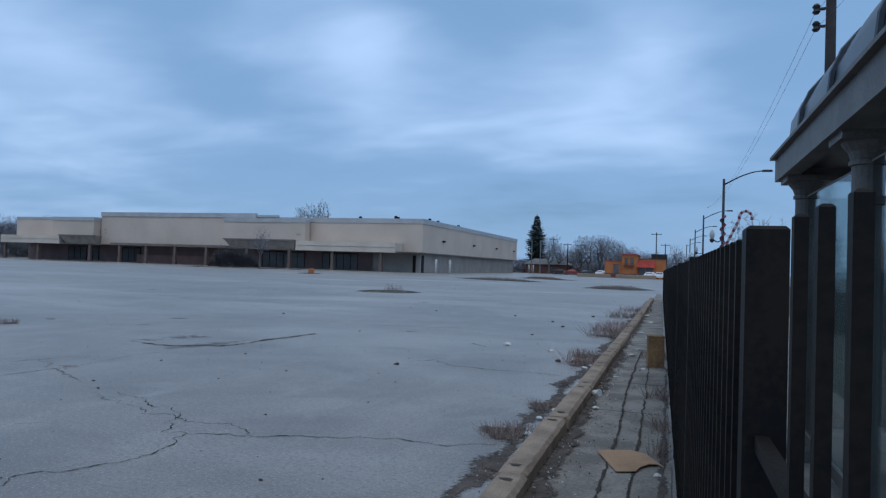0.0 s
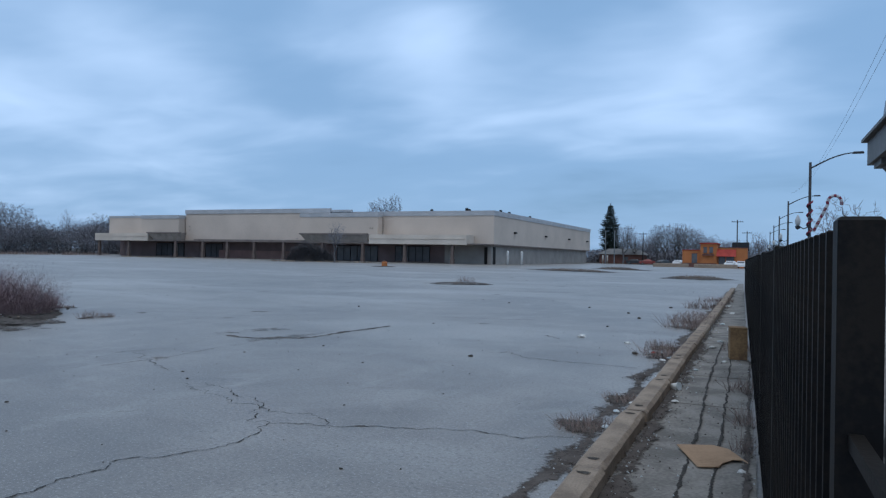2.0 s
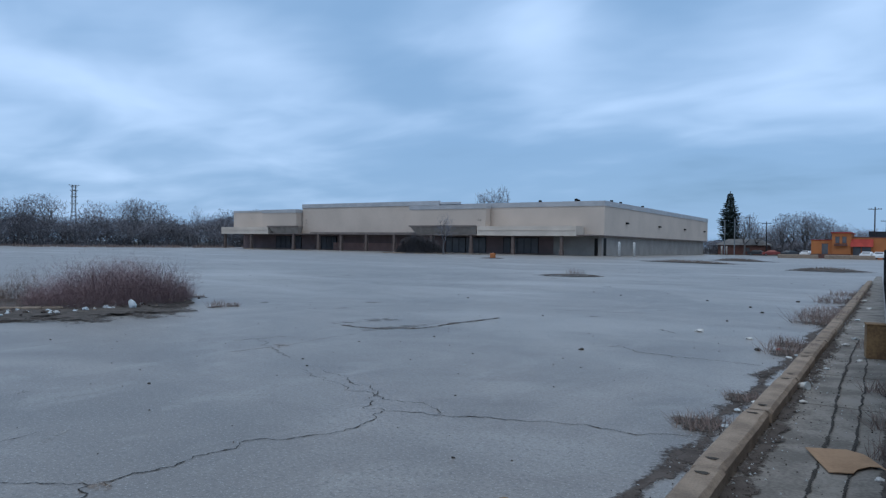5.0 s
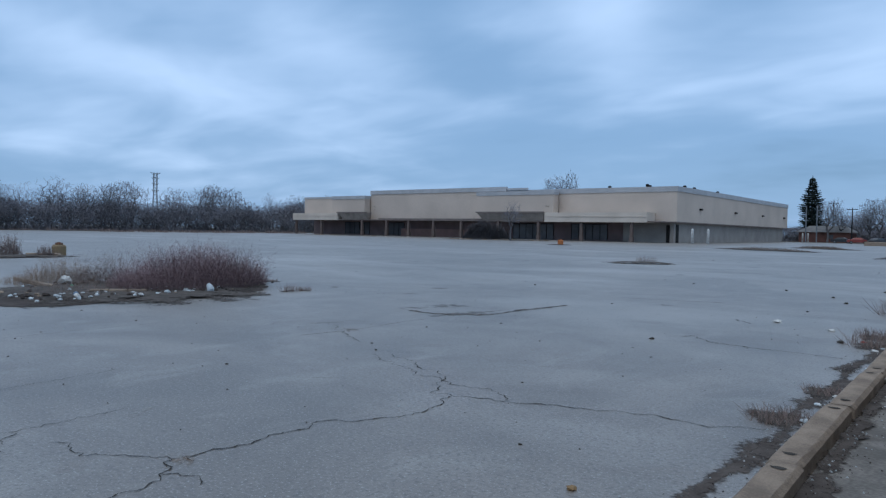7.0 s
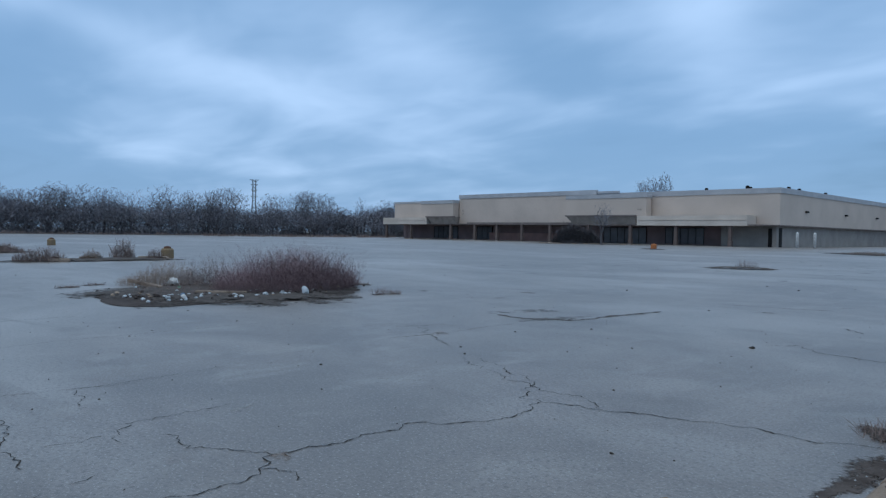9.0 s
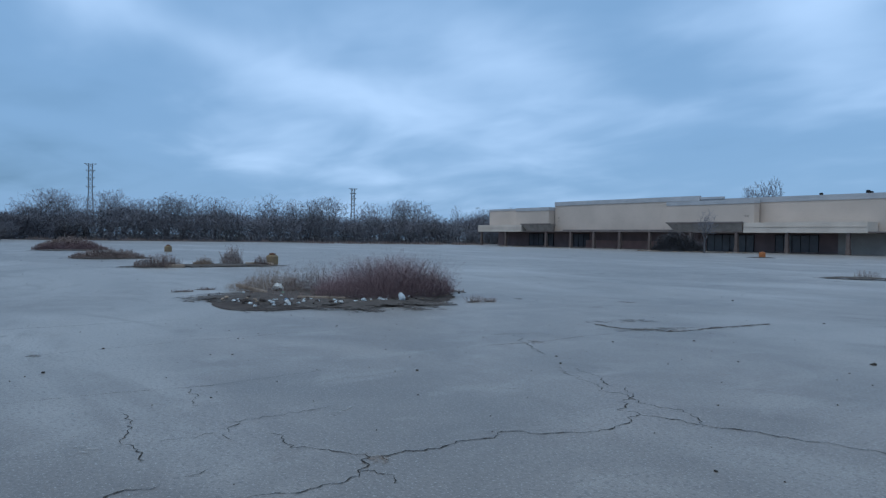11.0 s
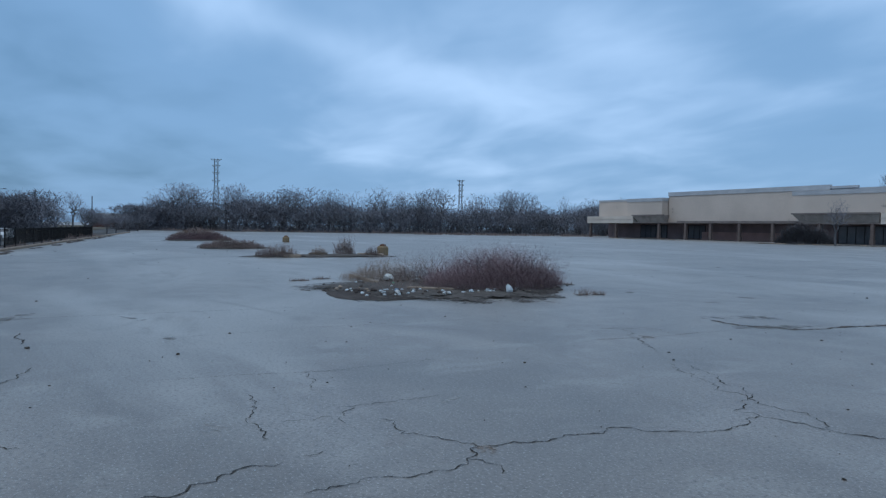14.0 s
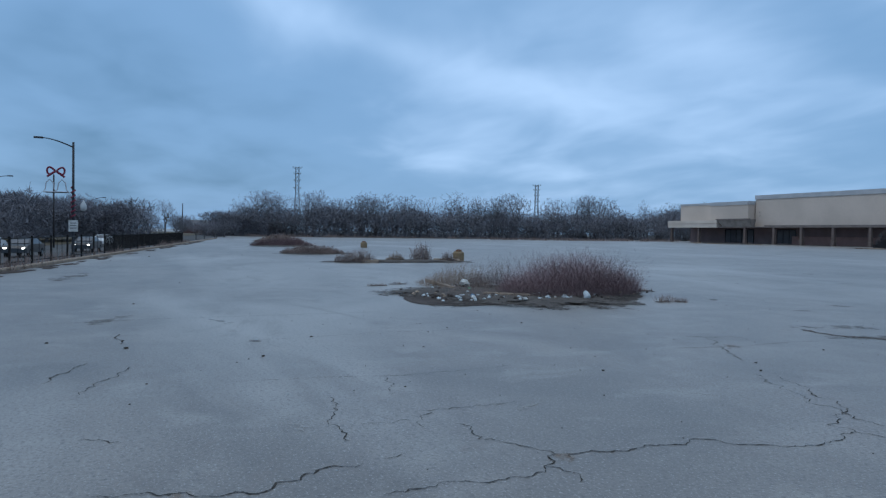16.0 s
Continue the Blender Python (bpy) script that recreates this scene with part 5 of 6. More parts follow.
def thicket(x, y, rx, ry, turn, n, h, mat, label, name="weed_thicket", seed=1, w=0.012, lean=0.55):
    """Dead stalks with side sprigs, taller in the middle."""
    r, q = random.Random(seed), Shape()
    for _ in range(n):
        a, d = r.uniform(0, 6.28), math.sqrt(r.random())
        px, py = rx * d * math.cos(a), ry * d * math.sin(a)
        bx, by = x + px * math.cos(turn) - py * math.sin(turn), y + px * math.sin(turn) + py * math.cos(turn)
        clump = noise.noise((bx * 0.9 / max(rx, 0.8), by * 0.9 / max(rx, 0.8), seed)) + 0.5 * noise.noise((bx * 2.6, by * 2.6, 3.0))
        hh = h * (0.22 + 0.78 * (1 - d ** 2.4)) * r.uniform(0.3, 1.0) * (1.0 + 0.55 * clump)
        if hh < 0.08:
            continue
        t = r.uniform(0, 6.28)
        l = lean * hh * r.random()
        tip = (bx + l * math.cos(t), by + l * math.sin(t), hh + 0.06)
        q.blade((bx, by, 0.03), tip, w * r.uniform(0.4, 0.8), r.uniform(0, 3.14))
        for _k in range(8):
            f = 0.3 + 0.7 * r.random() ** 0.6
            p0 = (bx + (tip[0] - bx) * f, by + (tip[1] - by) * f, 0.03 + (tip[2] - 0.03) * f)
            t2, l2 = r.uniform(0, 6.28), hh * r.uniform(0.08, 0.26)
            e = (p0[0] + l2 * 0.9 * math.cos(t2), p0[1] + l2 * 0.9 * math.sin(t2), p0[2] + l2 * r.uniform(-0.3, 0.9))
            g_ = w * 0.45
            q.add([(p0[0] - g_ * math.sin(t2), p0[1] + g_ * math.cos(t2), p0[2]), (p0[0] + g_ * math.sin(t2), p0[1] - g_ * math.cos(t2), p0[2]), e], [(0, 1, 2)])
    return solo(name, q, mat, label, "weeds", group="weed thickets on the islands")


big = island(-15.6, 8.2, 2.7, 3.8, 0.45, seed=3, edge=False)
part("packed_soil", Shape().blot(-15.5, 8.1, 2.55, 3.4, 0.45, 0.010, random.Random(31), 60, 0.12, 0.08), DIRT, big, "packed dark soil")
for p0, p1 in ((Vector((-19.4, 6.9)), Vector((-16.7, 6.67))), (Vector((-15.0, 6.76)), Vector((-14.2, 7.6)))):
    n = 3
    for k in range(n):
        mid, dirn = p0.lerp(p1, (k + 0.5) / n), p1 - p0
        part("edge_stone", Shape().chamfer(-dirn.length / n / 2 + 0.01, -0.05, 0, dirn.length / n / 2 - 0.01, 0.05, 0.09, 0.02, pose(mid.x, mid.y, 0.05, 0, 0, math.degrees(math.atan2(dirn.y, dirn.x)))), CURB, big)
thicket(-15.6, 9.6, 1.55, 2.55, 0.5, 9500, 1.05, WEED, "dense reddish-brown dead weeds on a dirt island", seed=3, w=0.005, lean=1.3)
for _ in range(22):
    x, y = polar(rng.uniform(59.5, 71), rng.uniform(16.5, 18.0))
    solo("litter", crumple(rng.uniform(0.02, 0.052), rng, 0.5), rng.choice((WHITE, PLASTIC)), "scrap of pale litter at the dirt island's edge", "litter", pose(x, y, 0.03, 0, 0, rng.uniform(0, 360)), "scraps of litter")
thicket(-18.3, 7.3, 1.1, 1.1, 0.3, 1600, 0.62, STRAW, "straw-coloured dead grass on a dirt island", seed=4, w=0.006, lean=0.8)
thicket(-15.2, 7.2, 1.9, 1.7, 0.45, 1100, 0.26, DRY, "sparse low grey-brown weeds at a dirt island's edge", seed=25, w=0.006, lean=1.2)
thicket(-17.2, 8.1, 0.9, 0.8, 0.4, 900, 0.85, DRY, "sparse grey-brown dead weeds on a dirt island", seed=5, w=0.006, lean=0.8)
island(-33.6, 10.6, 1.3, 3.6, 0.0, seed=6)
thicket(-33.2, 8.2, 0.7, 1.1, 0.0, 700, 0.65, DRY, "grey-brown dead weeds on a narrow island", seed=6, w=0.02)
thicket(-33.8, 10.4, 0.5, 0.5, 0.0, 350, 0.45, STRAW, "straw-coloured dead grass on a narrow island", seed=7, w=0.02)
thicket(-35.3, 12.3, 0.6, 0.6, 0.0, 350, 0.95, DRY, "pale tall dead weeds on a narrow island", seed=8, w=0.02)
thicket(-33.6, 13.2, 0.5, 0.4, 0.0, 200, 0.55, DRY, "grey-brown dead weeds on a narrow island", seed=9, w=0.02)
island(-45.5, 8.4, 1.8, 2.4, 0.0, seed=10, edge=False)
thicket(-45.5, 8.3, 1.7, 2.1, 0.0, 2200, 0.6, DRY, "grey-brown dead weeds on an island", seed=10, w=0.03)
island(-66, 9.3, 2.4, 3.2, 0.0, seed=11, edge=False)
thicket(-67, 9.4, 2.2, 3.0, 0.0, 2600, 0.75, WEED, "reddish-brown dead weeds on an island", seed=11, w=0.04)
thicket(-84, 11.5, 3, 3.0, 0.0, 2200, 0.95, DRY, "grey-brown dead brush on an island", seed=12, w=0.05)
island(-13.9, 33.6, 1.6, 0.8, 0.6, seed=13, edge=False)
thicket(-13.8, 33.8, 0.6, 0.4, 0.5, 130, 0.55, DRY, "sparse grey dead weed in a small planter", seed=13, w=0.016, lean=0.9)
for x, y, rx, ry, t, sd in ((-18.5, 77.0, 6.5, 2.2, -0.55, 14), (-17.0, 98.0, 7.0, 2.4, -1.0, 15)):
    island(x, y, rx, ry, t, seed=sd, edge=False)
    thicket(x, y, rx * 0.85, ry * 0.7, t, 900, 0.35, STRAW, "low straw-coloured dead grass on an island", seed=sd, w=0.05)
island(-4.2, 60, 2.5, 5.0, 0.1, seed=16, edge=False)
thicket(-4.2, 60, 2.2, 4.5, 0.1, 700, 0.22, STRAW, "low straw-coloured dead grass on an island", seed=16, w=0.05)
island(-110, 104, 9, 1.5, 0.2, seed=17, edge=True)
island(-66, 98, 9.5, 2.0, 0.55, seed=18, edge=True)
thicket(-70.5, 101, 4.4, 1.7, 0.4, 2300, 3.1, HEDGE, "dark bare hedge shrubs on the island before the store", "hedge_shrub", seed=18, w=0.07)
s = Shape()
for k in range(5):
    s.blot(-150 - 2 * k, 20 + 22 * k, 2, 12, 0.0, 0.05, rng, 20, 0.3, 0.1)
solo("ground_dirt_west", s, DIRT, "dark dirt strip at the lot's far edge", "ground", kind="structure")
s = Shape()
for k in range(90):
    weeds(s, -158 + rng.uniform(-5, 4), 16 + k * 1.5 + rng.uniform(-2, 2), 1.6, 26, rng.uniform(0.3, 0.9), 0.5, rng, 0.09)
for k in range(60):
    weeds(s, -140 + rng.uniform(-4, 4), 66 + k * 0.8, 1.5, 22, rng.uniform(0.3, 0.8), 0.5, rng, 0.09)
solo("far_weeds", s, DRY, "grey-tan dead weeds along the lot's far edge", "weed", kind="stuff")


def pole_base(x, y, label, w=0.31, h=0.5, mat=None):
    b = thing("lamp_base", label, "concrete base", pose(x, y, 0, 0, 0, 20), "old lamp bases in the lot")
    part("block", Shape().turned(0, 0, [(w, 0), (w, h - 0.08), (w - 0.07, h)], 12), mat or YELLOW, b)
    part("flange", Shape().turned(0, 0, [(0.15, h + 0.002), (0.15, h + 0.05), (0.1, h + 0.1), (0.08, h + 0.12)], 8), RUST, b, "rusty steel flange")
    for a in range(4):
        part("anchor_bolt", Shape().turned(0.2 * math.cos(a * 1.57), 0.2 * math.sin(a * 1.57), [(0.02, h - 0.01), (0.02, h + 0.09)], 5), RUST, b)


pole_base(-35.0, 14.4, "worn yellow concrete lamp base with rusty bolts")
pole_base(-62.2, 16.2, "worn yellow concrete lamp base with rusty bolts")
pole_base(-40.5, 73.3, "rusty orange concrete lamp base on a dirt patch", 0.34, 0.6, ORANGE)
pole_base(-101, 12.5, "worn yellow concrete lamp base with rusty bolts")
solo("dirt_patch", Shape().blot(-40.5, 73.0, 1.6, 1.2, 0, 0.006, rng, 20, 0.3, 0.08), DIRT, "dark dirt patch round an old lamp base", "dirt", kind="structure")

# litter caught in the big island
for x, y, s_, mat, lab in ((-17.4, 7.3, 0.16, WHITE, "crumpled white plastic bag on the dirt island"), (-14.5, 6.25, 0.095, BLUEBAG, "scrap of blue plastic litter"), (-14.1, 6.1, 0.095, WHITE, "scrap of white paper litter"), (-14.6, 6.9, 0.06, PLASTIC, "scrap of pale plastic litter"),
                           (-13.5, 7.1, 0.095, WHITE, "scrap of white paper litter"), (-13.75, 7.8, 0.095, PLASTIC, "scrap of pale plastic litter"), (-13.85, 8.3, 0.095, PLASTIC, "scrap of pale plastic litter"), (-15.6, 8.9, 0.08, GREENBIT, "scrap of green plastic litter"),
                           (-16.0, 10.8, 0.08, PLASTIC, "scrap of pale plastic litter"), (-15.6, 6.6, 0.07, PLASTIC, "scrap of pale plastic litter"), (-16.4, 7.0, 0.08, GREENBIT, "scrap of green plastic litter"), (-15.2, 5.4, 0.05, PLASTIC, "scrap of pale plastic litter"), (-17.0, 6.2, 0.06, PLASTIC, "scrap of pale plastic litter")):
    solo("litter", crumple(s_ if s_ > 0.12 else s_ * 0.6, rng, 0.8), mat, lab, "litter", pose(x, y, 0.08, 0, 0, rng.uniform(0, 360)), "litter on the island")
q = crumple(0.078, rng, 1.9)
solo("plastic_bag", q, PLASTIC, "tall crumpled pale plastic bag caught in weeds", "bag", pose(-13.6, 8.75, 0.06, 12, 0, 40))
for k in range(210):
    a, d = rng.uniform(0, 6.28), math.sqrt(rng.random())
    x, y = -16.0 + 2.5 * d * math.cos(a), 8.4 + 3.6 * d * math.sin(a)
    if k % 2 == 0:
        x = -14.2 + rng.uniform(-0.8, 0.6)
        y = rng.uniform(5.2, 9.4)
    solo("rubble", crumple(rng.uniform(0.02, 0.055), rng, 0.7), (PLASTIC, CURB, DIRT, DIRT)[k % 4], "small broken rubble on the dirt island", "rubble", pose(x, y, 0.07, 0, 0, rng.uniform(0, 360)), "rubble on the island")


# ---- trees ----
def bare_tree(name, label, seed, wide, nodes, twigs, base=2.4, squat=1.0, stout=0.0085, twig=0.02):
    """A bare tree 10 m tall: points strewn in a rounded crown, each joined to the nearest one further in, stoutest where most hang on."""
    r = random.Random(seed)
    lobes = [(r.uniform(-0.5, 0.5) * wide, r.uniform(-0.5, 0.5) * wide, r.uniform(5.2, 7.4), r.uniform(0.55, 0.8)) for _ in range(5)] + [(0, 0, 6.2, 0.85)]
    pts = [Vector((0, 0, base))]
    cloud = []
    while len(cloud) < nodes:
        cx, cy, cz, k = lobes[r.randrange(len(lobes))]
        d = Vector((r.gauss(0, 1), r.gauss(0, 1), r.gauss(0, 1))).normalized() * r.random() ** 0.45
        p = Vector((cx + d.x * wide * k, cy + d.y * wide * k, cz + d.z * 3.6 * k * squat))
        if p.z > base * 0.7:
            cloud.append(p)
    cloud.sort(key=lambda p: (p - pts[0]).length)
    xyz = np.zeros((nodes + 1, 3))
    xyz[0] = pts[0]
    up = [0]
    for i, p in enumerate(cloud, 1):
        v = np.array(p) - xyz[:i]
        far = np.linalg.norm(v, axis=1)
        way = xyz[:i] - np.array((0, 0, base - 1.5))
        turn = 1 - np.sum(v * way, axis=1) / (far * np.linalg.norm(way, axis=1) + 1e-6)
        up.append(int(np.argmin(far * (1 + 0.7 * turn))))
        xyz[i] = p
    load = [1] * (nodes + 1)
    for i in range(nodes, 0, -1):
        load[up[i]] += load[i]
    wood, fine = Shape(), Shape()
    girth = lambda i: stout * load[i] ** 0.5
    lean = Vector((r.uniform(-0.3, 0.3), r.uniform(-0.3, 0.3), 0))
    wood.tube([lean * -0.3, lean * 0.4 + Vector((0, 0, base * 0.5)), Vector((0, 0, base))], [girth(0) * 1.25, girth(0), girth(0) * 0.9], 7, False)
    for i in range(1, nodes + 1):
        a, b = Vector(xyz[up[i]]), Vector(xyz[i])
        mid = a.lerp(b, 0.5) + Vector((r.uniform(-1, 1), r.uniform(-1, 1), r.uniform(-0.5, 1))) * (0.04 * (b - a).length)
        if load[i] > 12:
            wood.tube([a, mid, b], [min(girth(up[i]), girth(i) * 1.3), girth(i) * 1.1, girth(i)], 4, False)
        else:
            fine.tube([a, mid, b], [girth(i) * 1.2, girth(i), girth(i) * 0.7], 3, False)
        if load[i] < 4:
            for _ in range(twigs):
                o = a.lerp(b, r.uniform(0.2, 1.0))
                t = o + ((b - a).normalized() * 0.5 + Vector((r.uniform(-1, 1), r.uniform(-1, 1), r.uniform(-0.6, 0.9)))) * r.uniform(0.2, 0.55)
                g_ = Vector((r.uniform(-1, 1), r.uniform(-1, 1), r.uniform(-0.4, 0.4))) * twig
                fine.add([o - g_, o + g_, t], [(0, 1, 2)])
    top = max(v[2] for v in fine.v)
    for sh in (wood, fine):
        sh.v = [(x, y, z * 10 / top) for x, y, z in sh.v]
    t = thing(name, label, "tree", pose(0, 0, -50))
    part("trunk", wood, BARK, t)
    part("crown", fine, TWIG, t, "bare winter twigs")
    return t


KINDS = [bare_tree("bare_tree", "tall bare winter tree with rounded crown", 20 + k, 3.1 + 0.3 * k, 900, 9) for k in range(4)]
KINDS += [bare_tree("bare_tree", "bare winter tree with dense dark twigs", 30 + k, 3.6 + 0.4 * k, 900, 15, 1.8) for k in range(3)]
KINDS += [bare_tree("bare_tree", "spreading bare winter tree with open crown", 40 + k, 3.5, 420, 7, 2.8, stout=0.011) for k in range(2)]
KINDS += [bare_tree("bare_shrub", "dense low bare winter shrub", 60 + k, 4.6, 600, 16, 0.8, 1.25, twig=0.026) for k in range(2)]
ROUND, DENSE, OPEN, SHRUB = (0, 1, 2, 3), (4, 5, 6), (7, 8), (9, 10)


def plant(kind, x, y, h, turn, group="bare trees round the lot", wide=1.0, z=0.0):
    t = copy_thing(KINDS[kind], pose(x, y, z, 0, 0, turn) @ Matrix.Diagonal((h / 10 * wide, h / 10 * wide, h / 10, 1)))
    t["group"] = group
    return t


def tall(d, el):
    """The height of a tree at a distance whose top stands at an angle over the eye."""
    return 1.52 + d * math.tan(radians(el))


r2 = random.Random(77)
# the belt of trees west of the lot: compass angle, height angle, kind, width
BELT = [(85.6, 1.45, ROUND, 0.9), (84.8, 2.0, ROUND, 1.0), (83.7, 2.9, ROUND, 1.15), (82.5, 2.65, ROUND, 1.0), (80.0, 3.0, DENSE, 0.95), (78.5, 2.35, DENSE, 1.0), (76.9, 2.4, ROUND, 1.0), (75.6, 2.75, DENSE, 1.2), (74.2, 2.9, DENSE, 1.2),
        (71.9, 2.75, DENSE, 0.85), (70.1, 2.65, OPEN, 0.9), (68.1, 3.1, OPEN, 1.1), (65.8, 2.7, ROUND, 0.9), (64.6, 2.85, ROUND, 0.9), (62.8, 3.0, ROUND, 1.05), (59.7, 2.6, DENSE, 1.0), (57.5, 2.9, ROUND, 1.0), (56.2, 3.0, ROUND, 1.1),
        (54.8, 2.2, DENSE, 1.1), (52.6, 2.6, OPEN, 0.5), (51.3, 2.0, DENSE, 1.0), (50.4, 2.35, DENSE, 0.9), (49.2, 2.1, DENSE, 1.0)]
for k, (a, el, kinds, wide) in enumerate(BELT):
    x = -(170 + r2.uniform(-2, 3))
    y = -x / math.tan(radians(a))
    plant(kinds[k % len(kinds)], x, y, 1.12 * tall(math.hypot(x, y), el), r2.uniform(0, 360), wide=1.1 * wide)
a = 86.0
k = 0
while a > 46.5:
    for row in range(2):
        x = -(176 + 8 * row + r2.uniform(-3, 3))
        b = a + r2.uniform(-0.4, 0.4)
        y = -x / math.tan(radians(b))
        el = (1.75 + 0.2 * math.sin(b * 0.9) if b < 84 else 1.0) * r2.uniform(0.8, 1.1)
        plant((ROUND + DENSE)[k % 7], x, y, tall(math.hypot(x, y), el), r2.uniform(0, 360), wide=r2.uniform(1.0, 1.3))
        k += 1
    a -= 1.05
for i in range(56):
    y = 14 + 2.65 * i + r2.uniform(-1, 1)
    plant(SHRUB[i % 2], -166 + r2.uniform(-2.5, 2.5), y, r2.uniform(4.5, 6.8), r2.uniform(0, 360), "bare shrubs below the trees", 1.25)
# trees south of the road
a = 86.5
while a < 106:
    for row in range(2):
        d = r2.uniform(120, 150) + 30 * row
        b = a + r2.uniform(-0.5, 0.5)
        x, y = polar(b, d)
        el = (2.35 if b > 95.5 else 1.75 if b > 91.5 else 0.9) + 0.3 * math.sin(b * 1.7)
        if y < left_line(x) - 14 or b < 90:
            plant((ROUND + DENSE)[k % 7], x, y, tall(d, el * r2.uniform(0.8, 1.08)) + 0.9, r2.uniform(0, 360), wide=r2.uniform(1.1, 1.4), z=LOW)
        k += 1
    a += 0.9
plant(OPEN[0], *polar(90.7, 150), tall(150, 2.3), 40)
plant(ROUND[0], *polar(98.6, 130), tall(130, 2.6) + 0.9, 70, z=LOW)
plant(ROUND[2], *polar(103.0, 120), tall(120, 3.1) + 0.9, 20, z=LOW)
# far trees beyond and behind the store, and the small one before its canopy
plant(OPEN[1], *polar(33.0, 111.5), tall(111.5, 2.75), 30, wide=0.85)
for a, d, el, kind, wide in ((28.8, 225, 5.15, 1, 0.75), (29.8, 228, 4.6, 7, 0.6), (41.5, 260, 3.1, 8, 0.8), (48.0, 290, 2.75, 0, 0.9), (47.0, 290, 2.6, 1, 0.8), (45.9, 285, 2.4, 8, 0.8), (17.0, 262, 2.9, 8, 0.8), (14.6, 262, 2.7, 7, 0.8)):
    plant(kind, *polar(a, d), tall(d, el), r2.uniform(0, 360), wide=wide)
for a, el, kind, wide in ((9.5, 2.95, 1, 0.8), (8.6, 2.3, 0, 0.9), (7.5, 1.95, 2, 1.0), (6.9, 2.3, 1, 0.9), (6.3, 2.85, 2, 1.0), (5.4, 3.1, 3, 1.05), (4.8, 2.8, 0, 1.0), (4.1, 2.55, 2, 0.95), (3.2, 2.1, 3, 1.0), (2.1, 1.6, 1, 0.9), (-0.4, 2.25, 7, 0.8)):
    plant(kind, *polar(a, 212 + r2.uniform(-5, 5)), tall(212, el), r2.uniform(0, 360), wide=wide)
a = 10.4
while a > -1.8:
    plant(4 + k % 3, *polar(a, 235 + r2.uniform(-6, 6)), tall(235, r2.uniform(1.35, 1.8)), r2.uniform(0, 360), wide=r2.uniform(1.0, 1.3))
    a -= 0.75
    k += 1
plant(OPEN[1], 4.9, 44, 5.4, 200, "street trees", wide=1.2)
for ob in KINDS:
    for o in list(ob.children_recursive) + [ob]:
        bpy.data.objects.remove(o)

for a in (10.91, 10.21):
    x, y = polar(a, 205)
    p = thing("lot_light_pole", "thin pale steel light pole behind the store", "light pole", pose(x, y, 0), "pale light poles")
    part("pole", Shape().turned(0, 0, [(0.16, 0), (0.12, 9.4)], 8), STEEL, p)
    part("cap", Shape().turned(0, 0, [(0.2, 9.41), (0.2, 9.55)], 8), STEEL, p)

sp = thing("spruce_tree", "tall dark green spruce tree behind the store", "tree", pose(*polar(10.55, 232), 0))
part("trunk", Shape().turned(0, 0, [(0.4, 0), (0.05, 19.5)], 8), BARK, sp)
q = Shape()
r3 = random.Random(5)
for i in range(30):
    f0 = i / 29
    z = 1.6 + 17.2 * f0
    for k in range(22):
        a = r3.uniform(0, 6.28)
        l = (4.1 * min(1.0, 2.1 * (1 - f0)) ** 0.85 * (0.8 + 0.35 * noise.noise((2 * math.cos(a), 2 * math.sin(a), i * 0.35))) + 0.25) * r3.uniform(0.5, 1.12)
        steps = max(3, int(l / 0.4))
        for j in range(steps):
            f = (j + 1) / steps
            bx, by, bz = l * f * math.cos(a), l * f * math.sin(a), z - 0.30 * l * f + 0.30 * l * f * f
            for sgn in (-1, -0.5, 0.5, 1):
                t = a + sgn * r3.uniform(0.5, 1.0)
                w_ = 0.75 * (1.15 - f) + 0.25
                q.blade((bx, by, bz), (bx + w_ * math.cos(t), by + w_ * math.sin(t), bz - 0.7 * w_ + 0.3 * r3.random()), 0.42, a + r3.uniform(0, 3.14))
for k in range(40):
    t, z = r3.uniform(0, 6.28), r3.uniform(18.2, 19.6)
    q.blade((0, 0, z - 0.4), (0.3 * math.cos(t), 0.3 * math.sin(t), z), 0.12, t)
part("crown", q, NEEDLE, sp, "dense dark green needles")


# undergrowth that closes the belt
def brush_bank(name, spots, label, seed, h):
    r, q = random.Random(seed), Shape()
    for x, y in spots:
        for _ in range(700):
            bx, by = x + r.uniform(-3, 3), y + r.uniform(-3, 3)
            hh = h * (1 + 0.35 * noise.noise((bx * 0.12, by * 0.12, 1.0))) * r.random() ** 1.2
            d = Vector((r.uniform(-1, 1), r.uniform(-1, 1), r.uniform(-0.3, 1.1))) * r.uniform(0.6, 1.3)
            w_ = Vector((r.uniform(-1, 1), r.uniform(-1, 1), r.uniform(-0.5, 0.5))) * 0.085
            p = Vector((bx, by, max(0.0, hh - 0.4)))
            q.add([p - w_, p + w_, p + d], [(0, 1, 2)])
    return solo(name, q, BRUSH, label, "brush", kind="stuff")


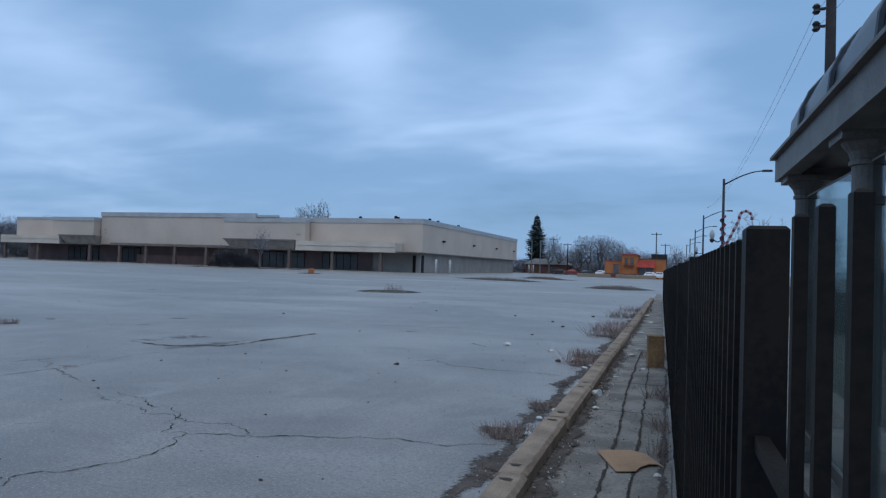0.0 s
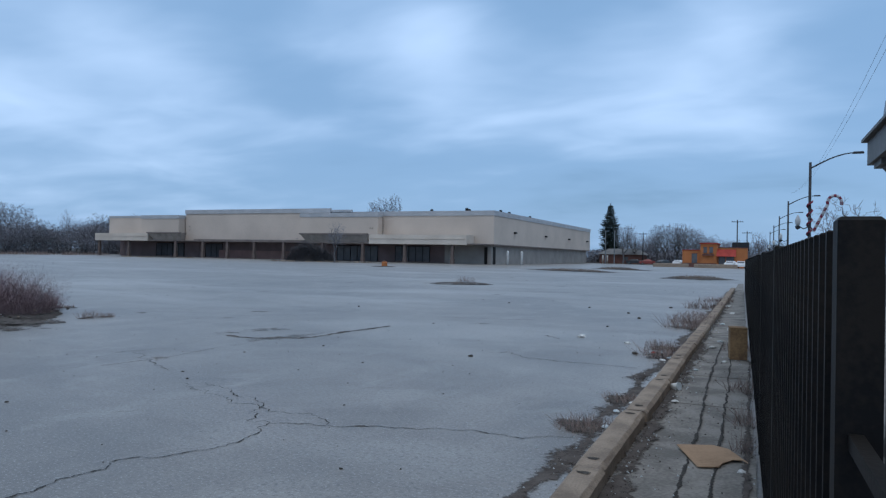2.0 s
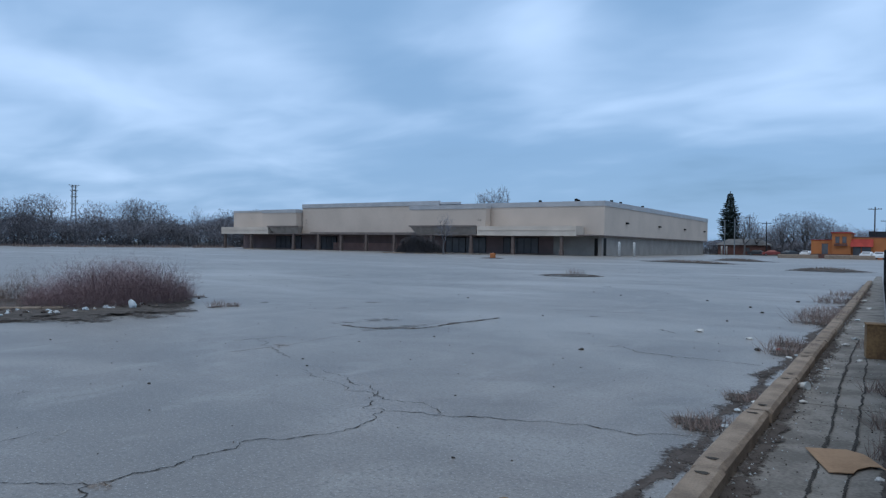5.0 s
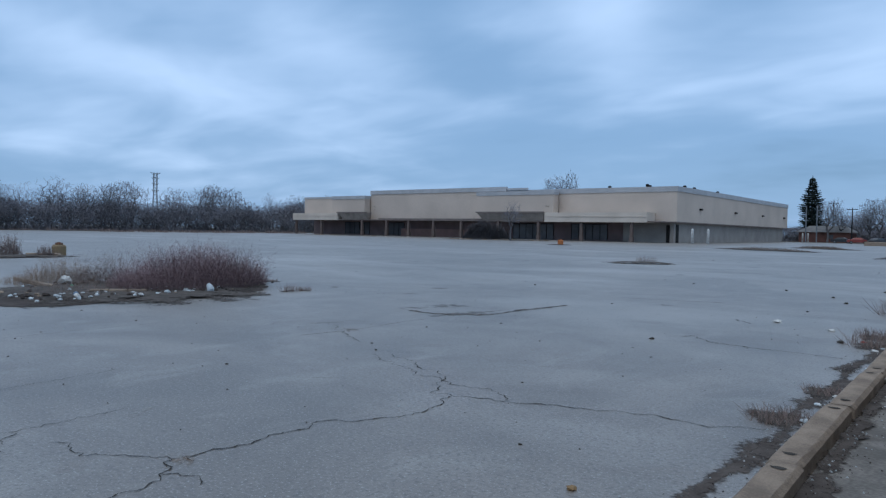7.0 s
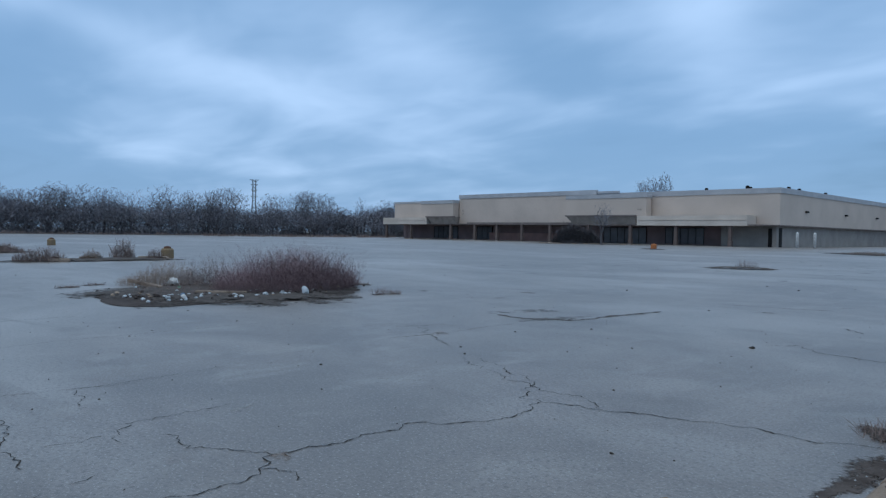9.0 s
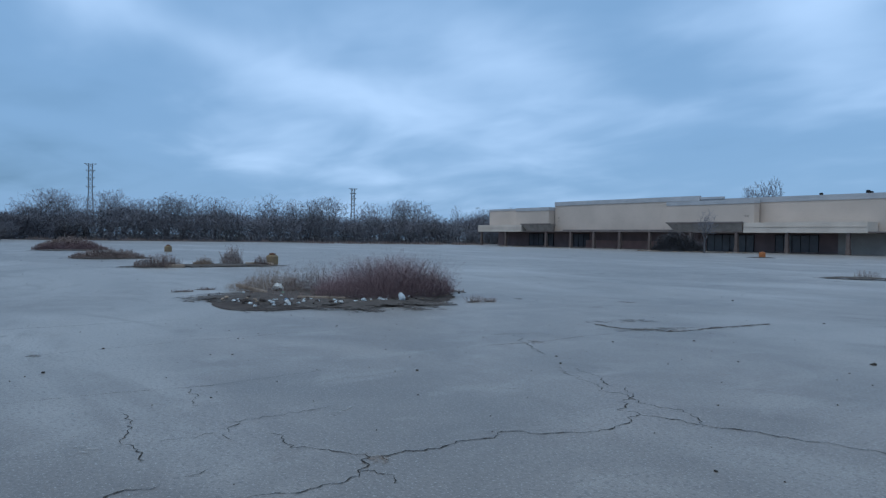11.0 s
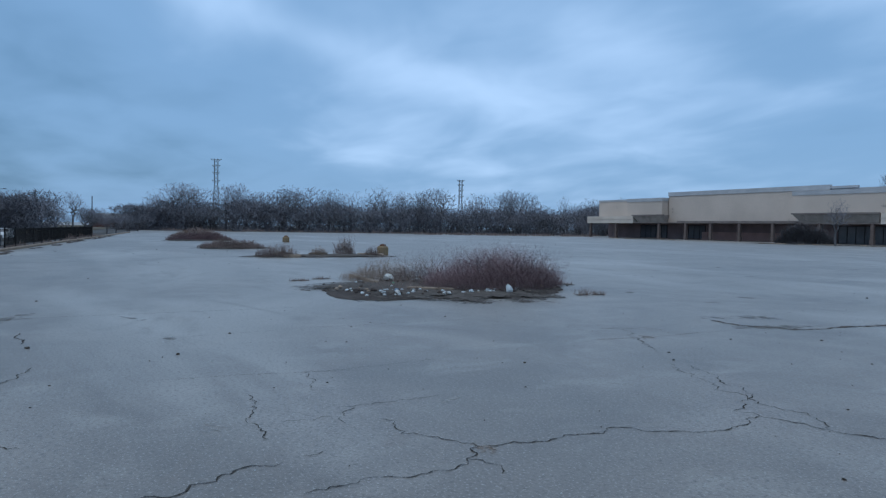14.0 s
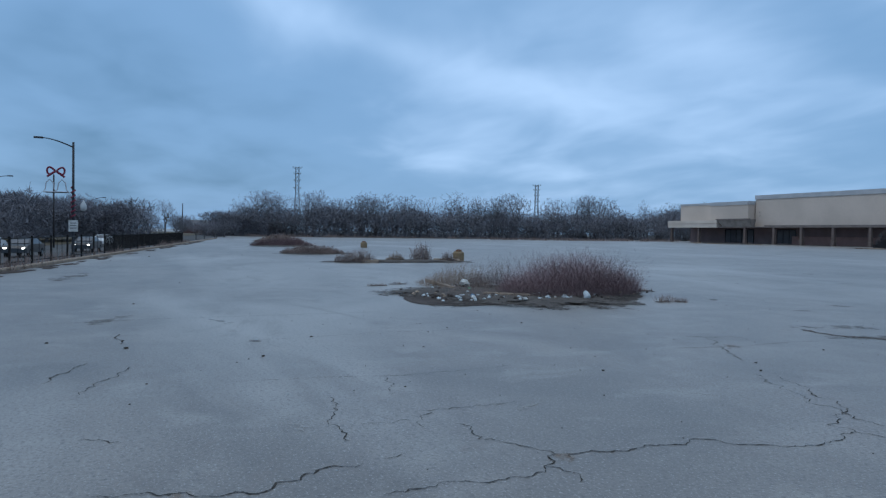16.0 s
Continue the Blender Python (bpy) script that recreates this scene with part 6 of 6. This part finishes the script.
brush_bank("undergrowth", [(-170 + r2.uniform(-5, 7), 15 + 1.02 * i) for i in range(160)], "dark tangled bare undergrowth below the trees", 3, 7.0)
brush_bank("undergrowth_south", [polar(84 + 0.22 * i, 165) for i in range(16)] + [polar(92.6 + 0.3 * i, 128 + r2.uniform(-4, 8)) for i in range(42)] + [(-150 + 2.2 * i, left_line(-150 + 2.2 * i) - 24 - r2.uniform(0, 6)) for i in range(60)], "dark tangled bare undergrowth by the road", 4, 5.6)
brush_bank("undergrowth_north", [polar(12.3 - 0.2 * i, 222 + r2.uniform(0, 10)) for i in range(74)], "dark tangled bare undergrowth behind the lot", 5, 4.0)


# ---- power line towers ----
def tower(x, y, h, turn):
    t = thing("transmission_tower", "pale grey steel lattice transmission tower", "tower", pose(x, y, 0, 0, 0, turn), "transmission towers")
    half = lambda z: 1.9 - 1.1 * min(1, z / (h * 0.6))
    for sx_ in (-1, 1):
        for sy_ in (-1, 1):
            part("leg", Shape().tube([(sx_ * half(z), sy_ * half(z), z) for z in (0, h * 0.3, h * 0.6, h)], 0.13, 4), STEEL, t)
    q = Shape()
    zs = [h * i / 16 for i in range(17)]
    for z0, z1 in zip(zs, zs[1:]):
        a, b = half(z0), half(z1)
        for s1 in (-1, 1):
            q.tube([(-a, s1 * a, z0), (b, s1 * b, z1)], 0.06, 3).tube([(a, s1 * a, z0), (-b, s1 * b, z1)], 0.06, 3)
            q.tube([(s1 * a, -a, z0), (s1 * b, b, z1)], 0.06, 3).tube([(s1 * a, a, z0), (s1 * b, -b, z1)], 0.06, 3)
    part("lattice", q, STEEL, t)
    for z, reach in ((0.68, 1.9), (0.80, 1.7), (0.90, 1.9), (0.99, 2.5)):
        arm = Shape()
        for s1 in (-1, 1):
            arm.tube([(0, 0, h * z - 0.1), (s1 * reach, 0, h * z + 0.25)], 0.11, 4).tube([(s1 * 0.7, 0, h * z - 1.0), (s1 * reach, 0, h * z + 0.2)], 0.08, 4)
        part("crossarm", arm, STEEL, t)


tower(*polar(61.14, 400), 29.4, 75)
tower(*polar(80.72, 350), 32.7, 75)
tower(*polar(49.5, 520), 22.0, 60)
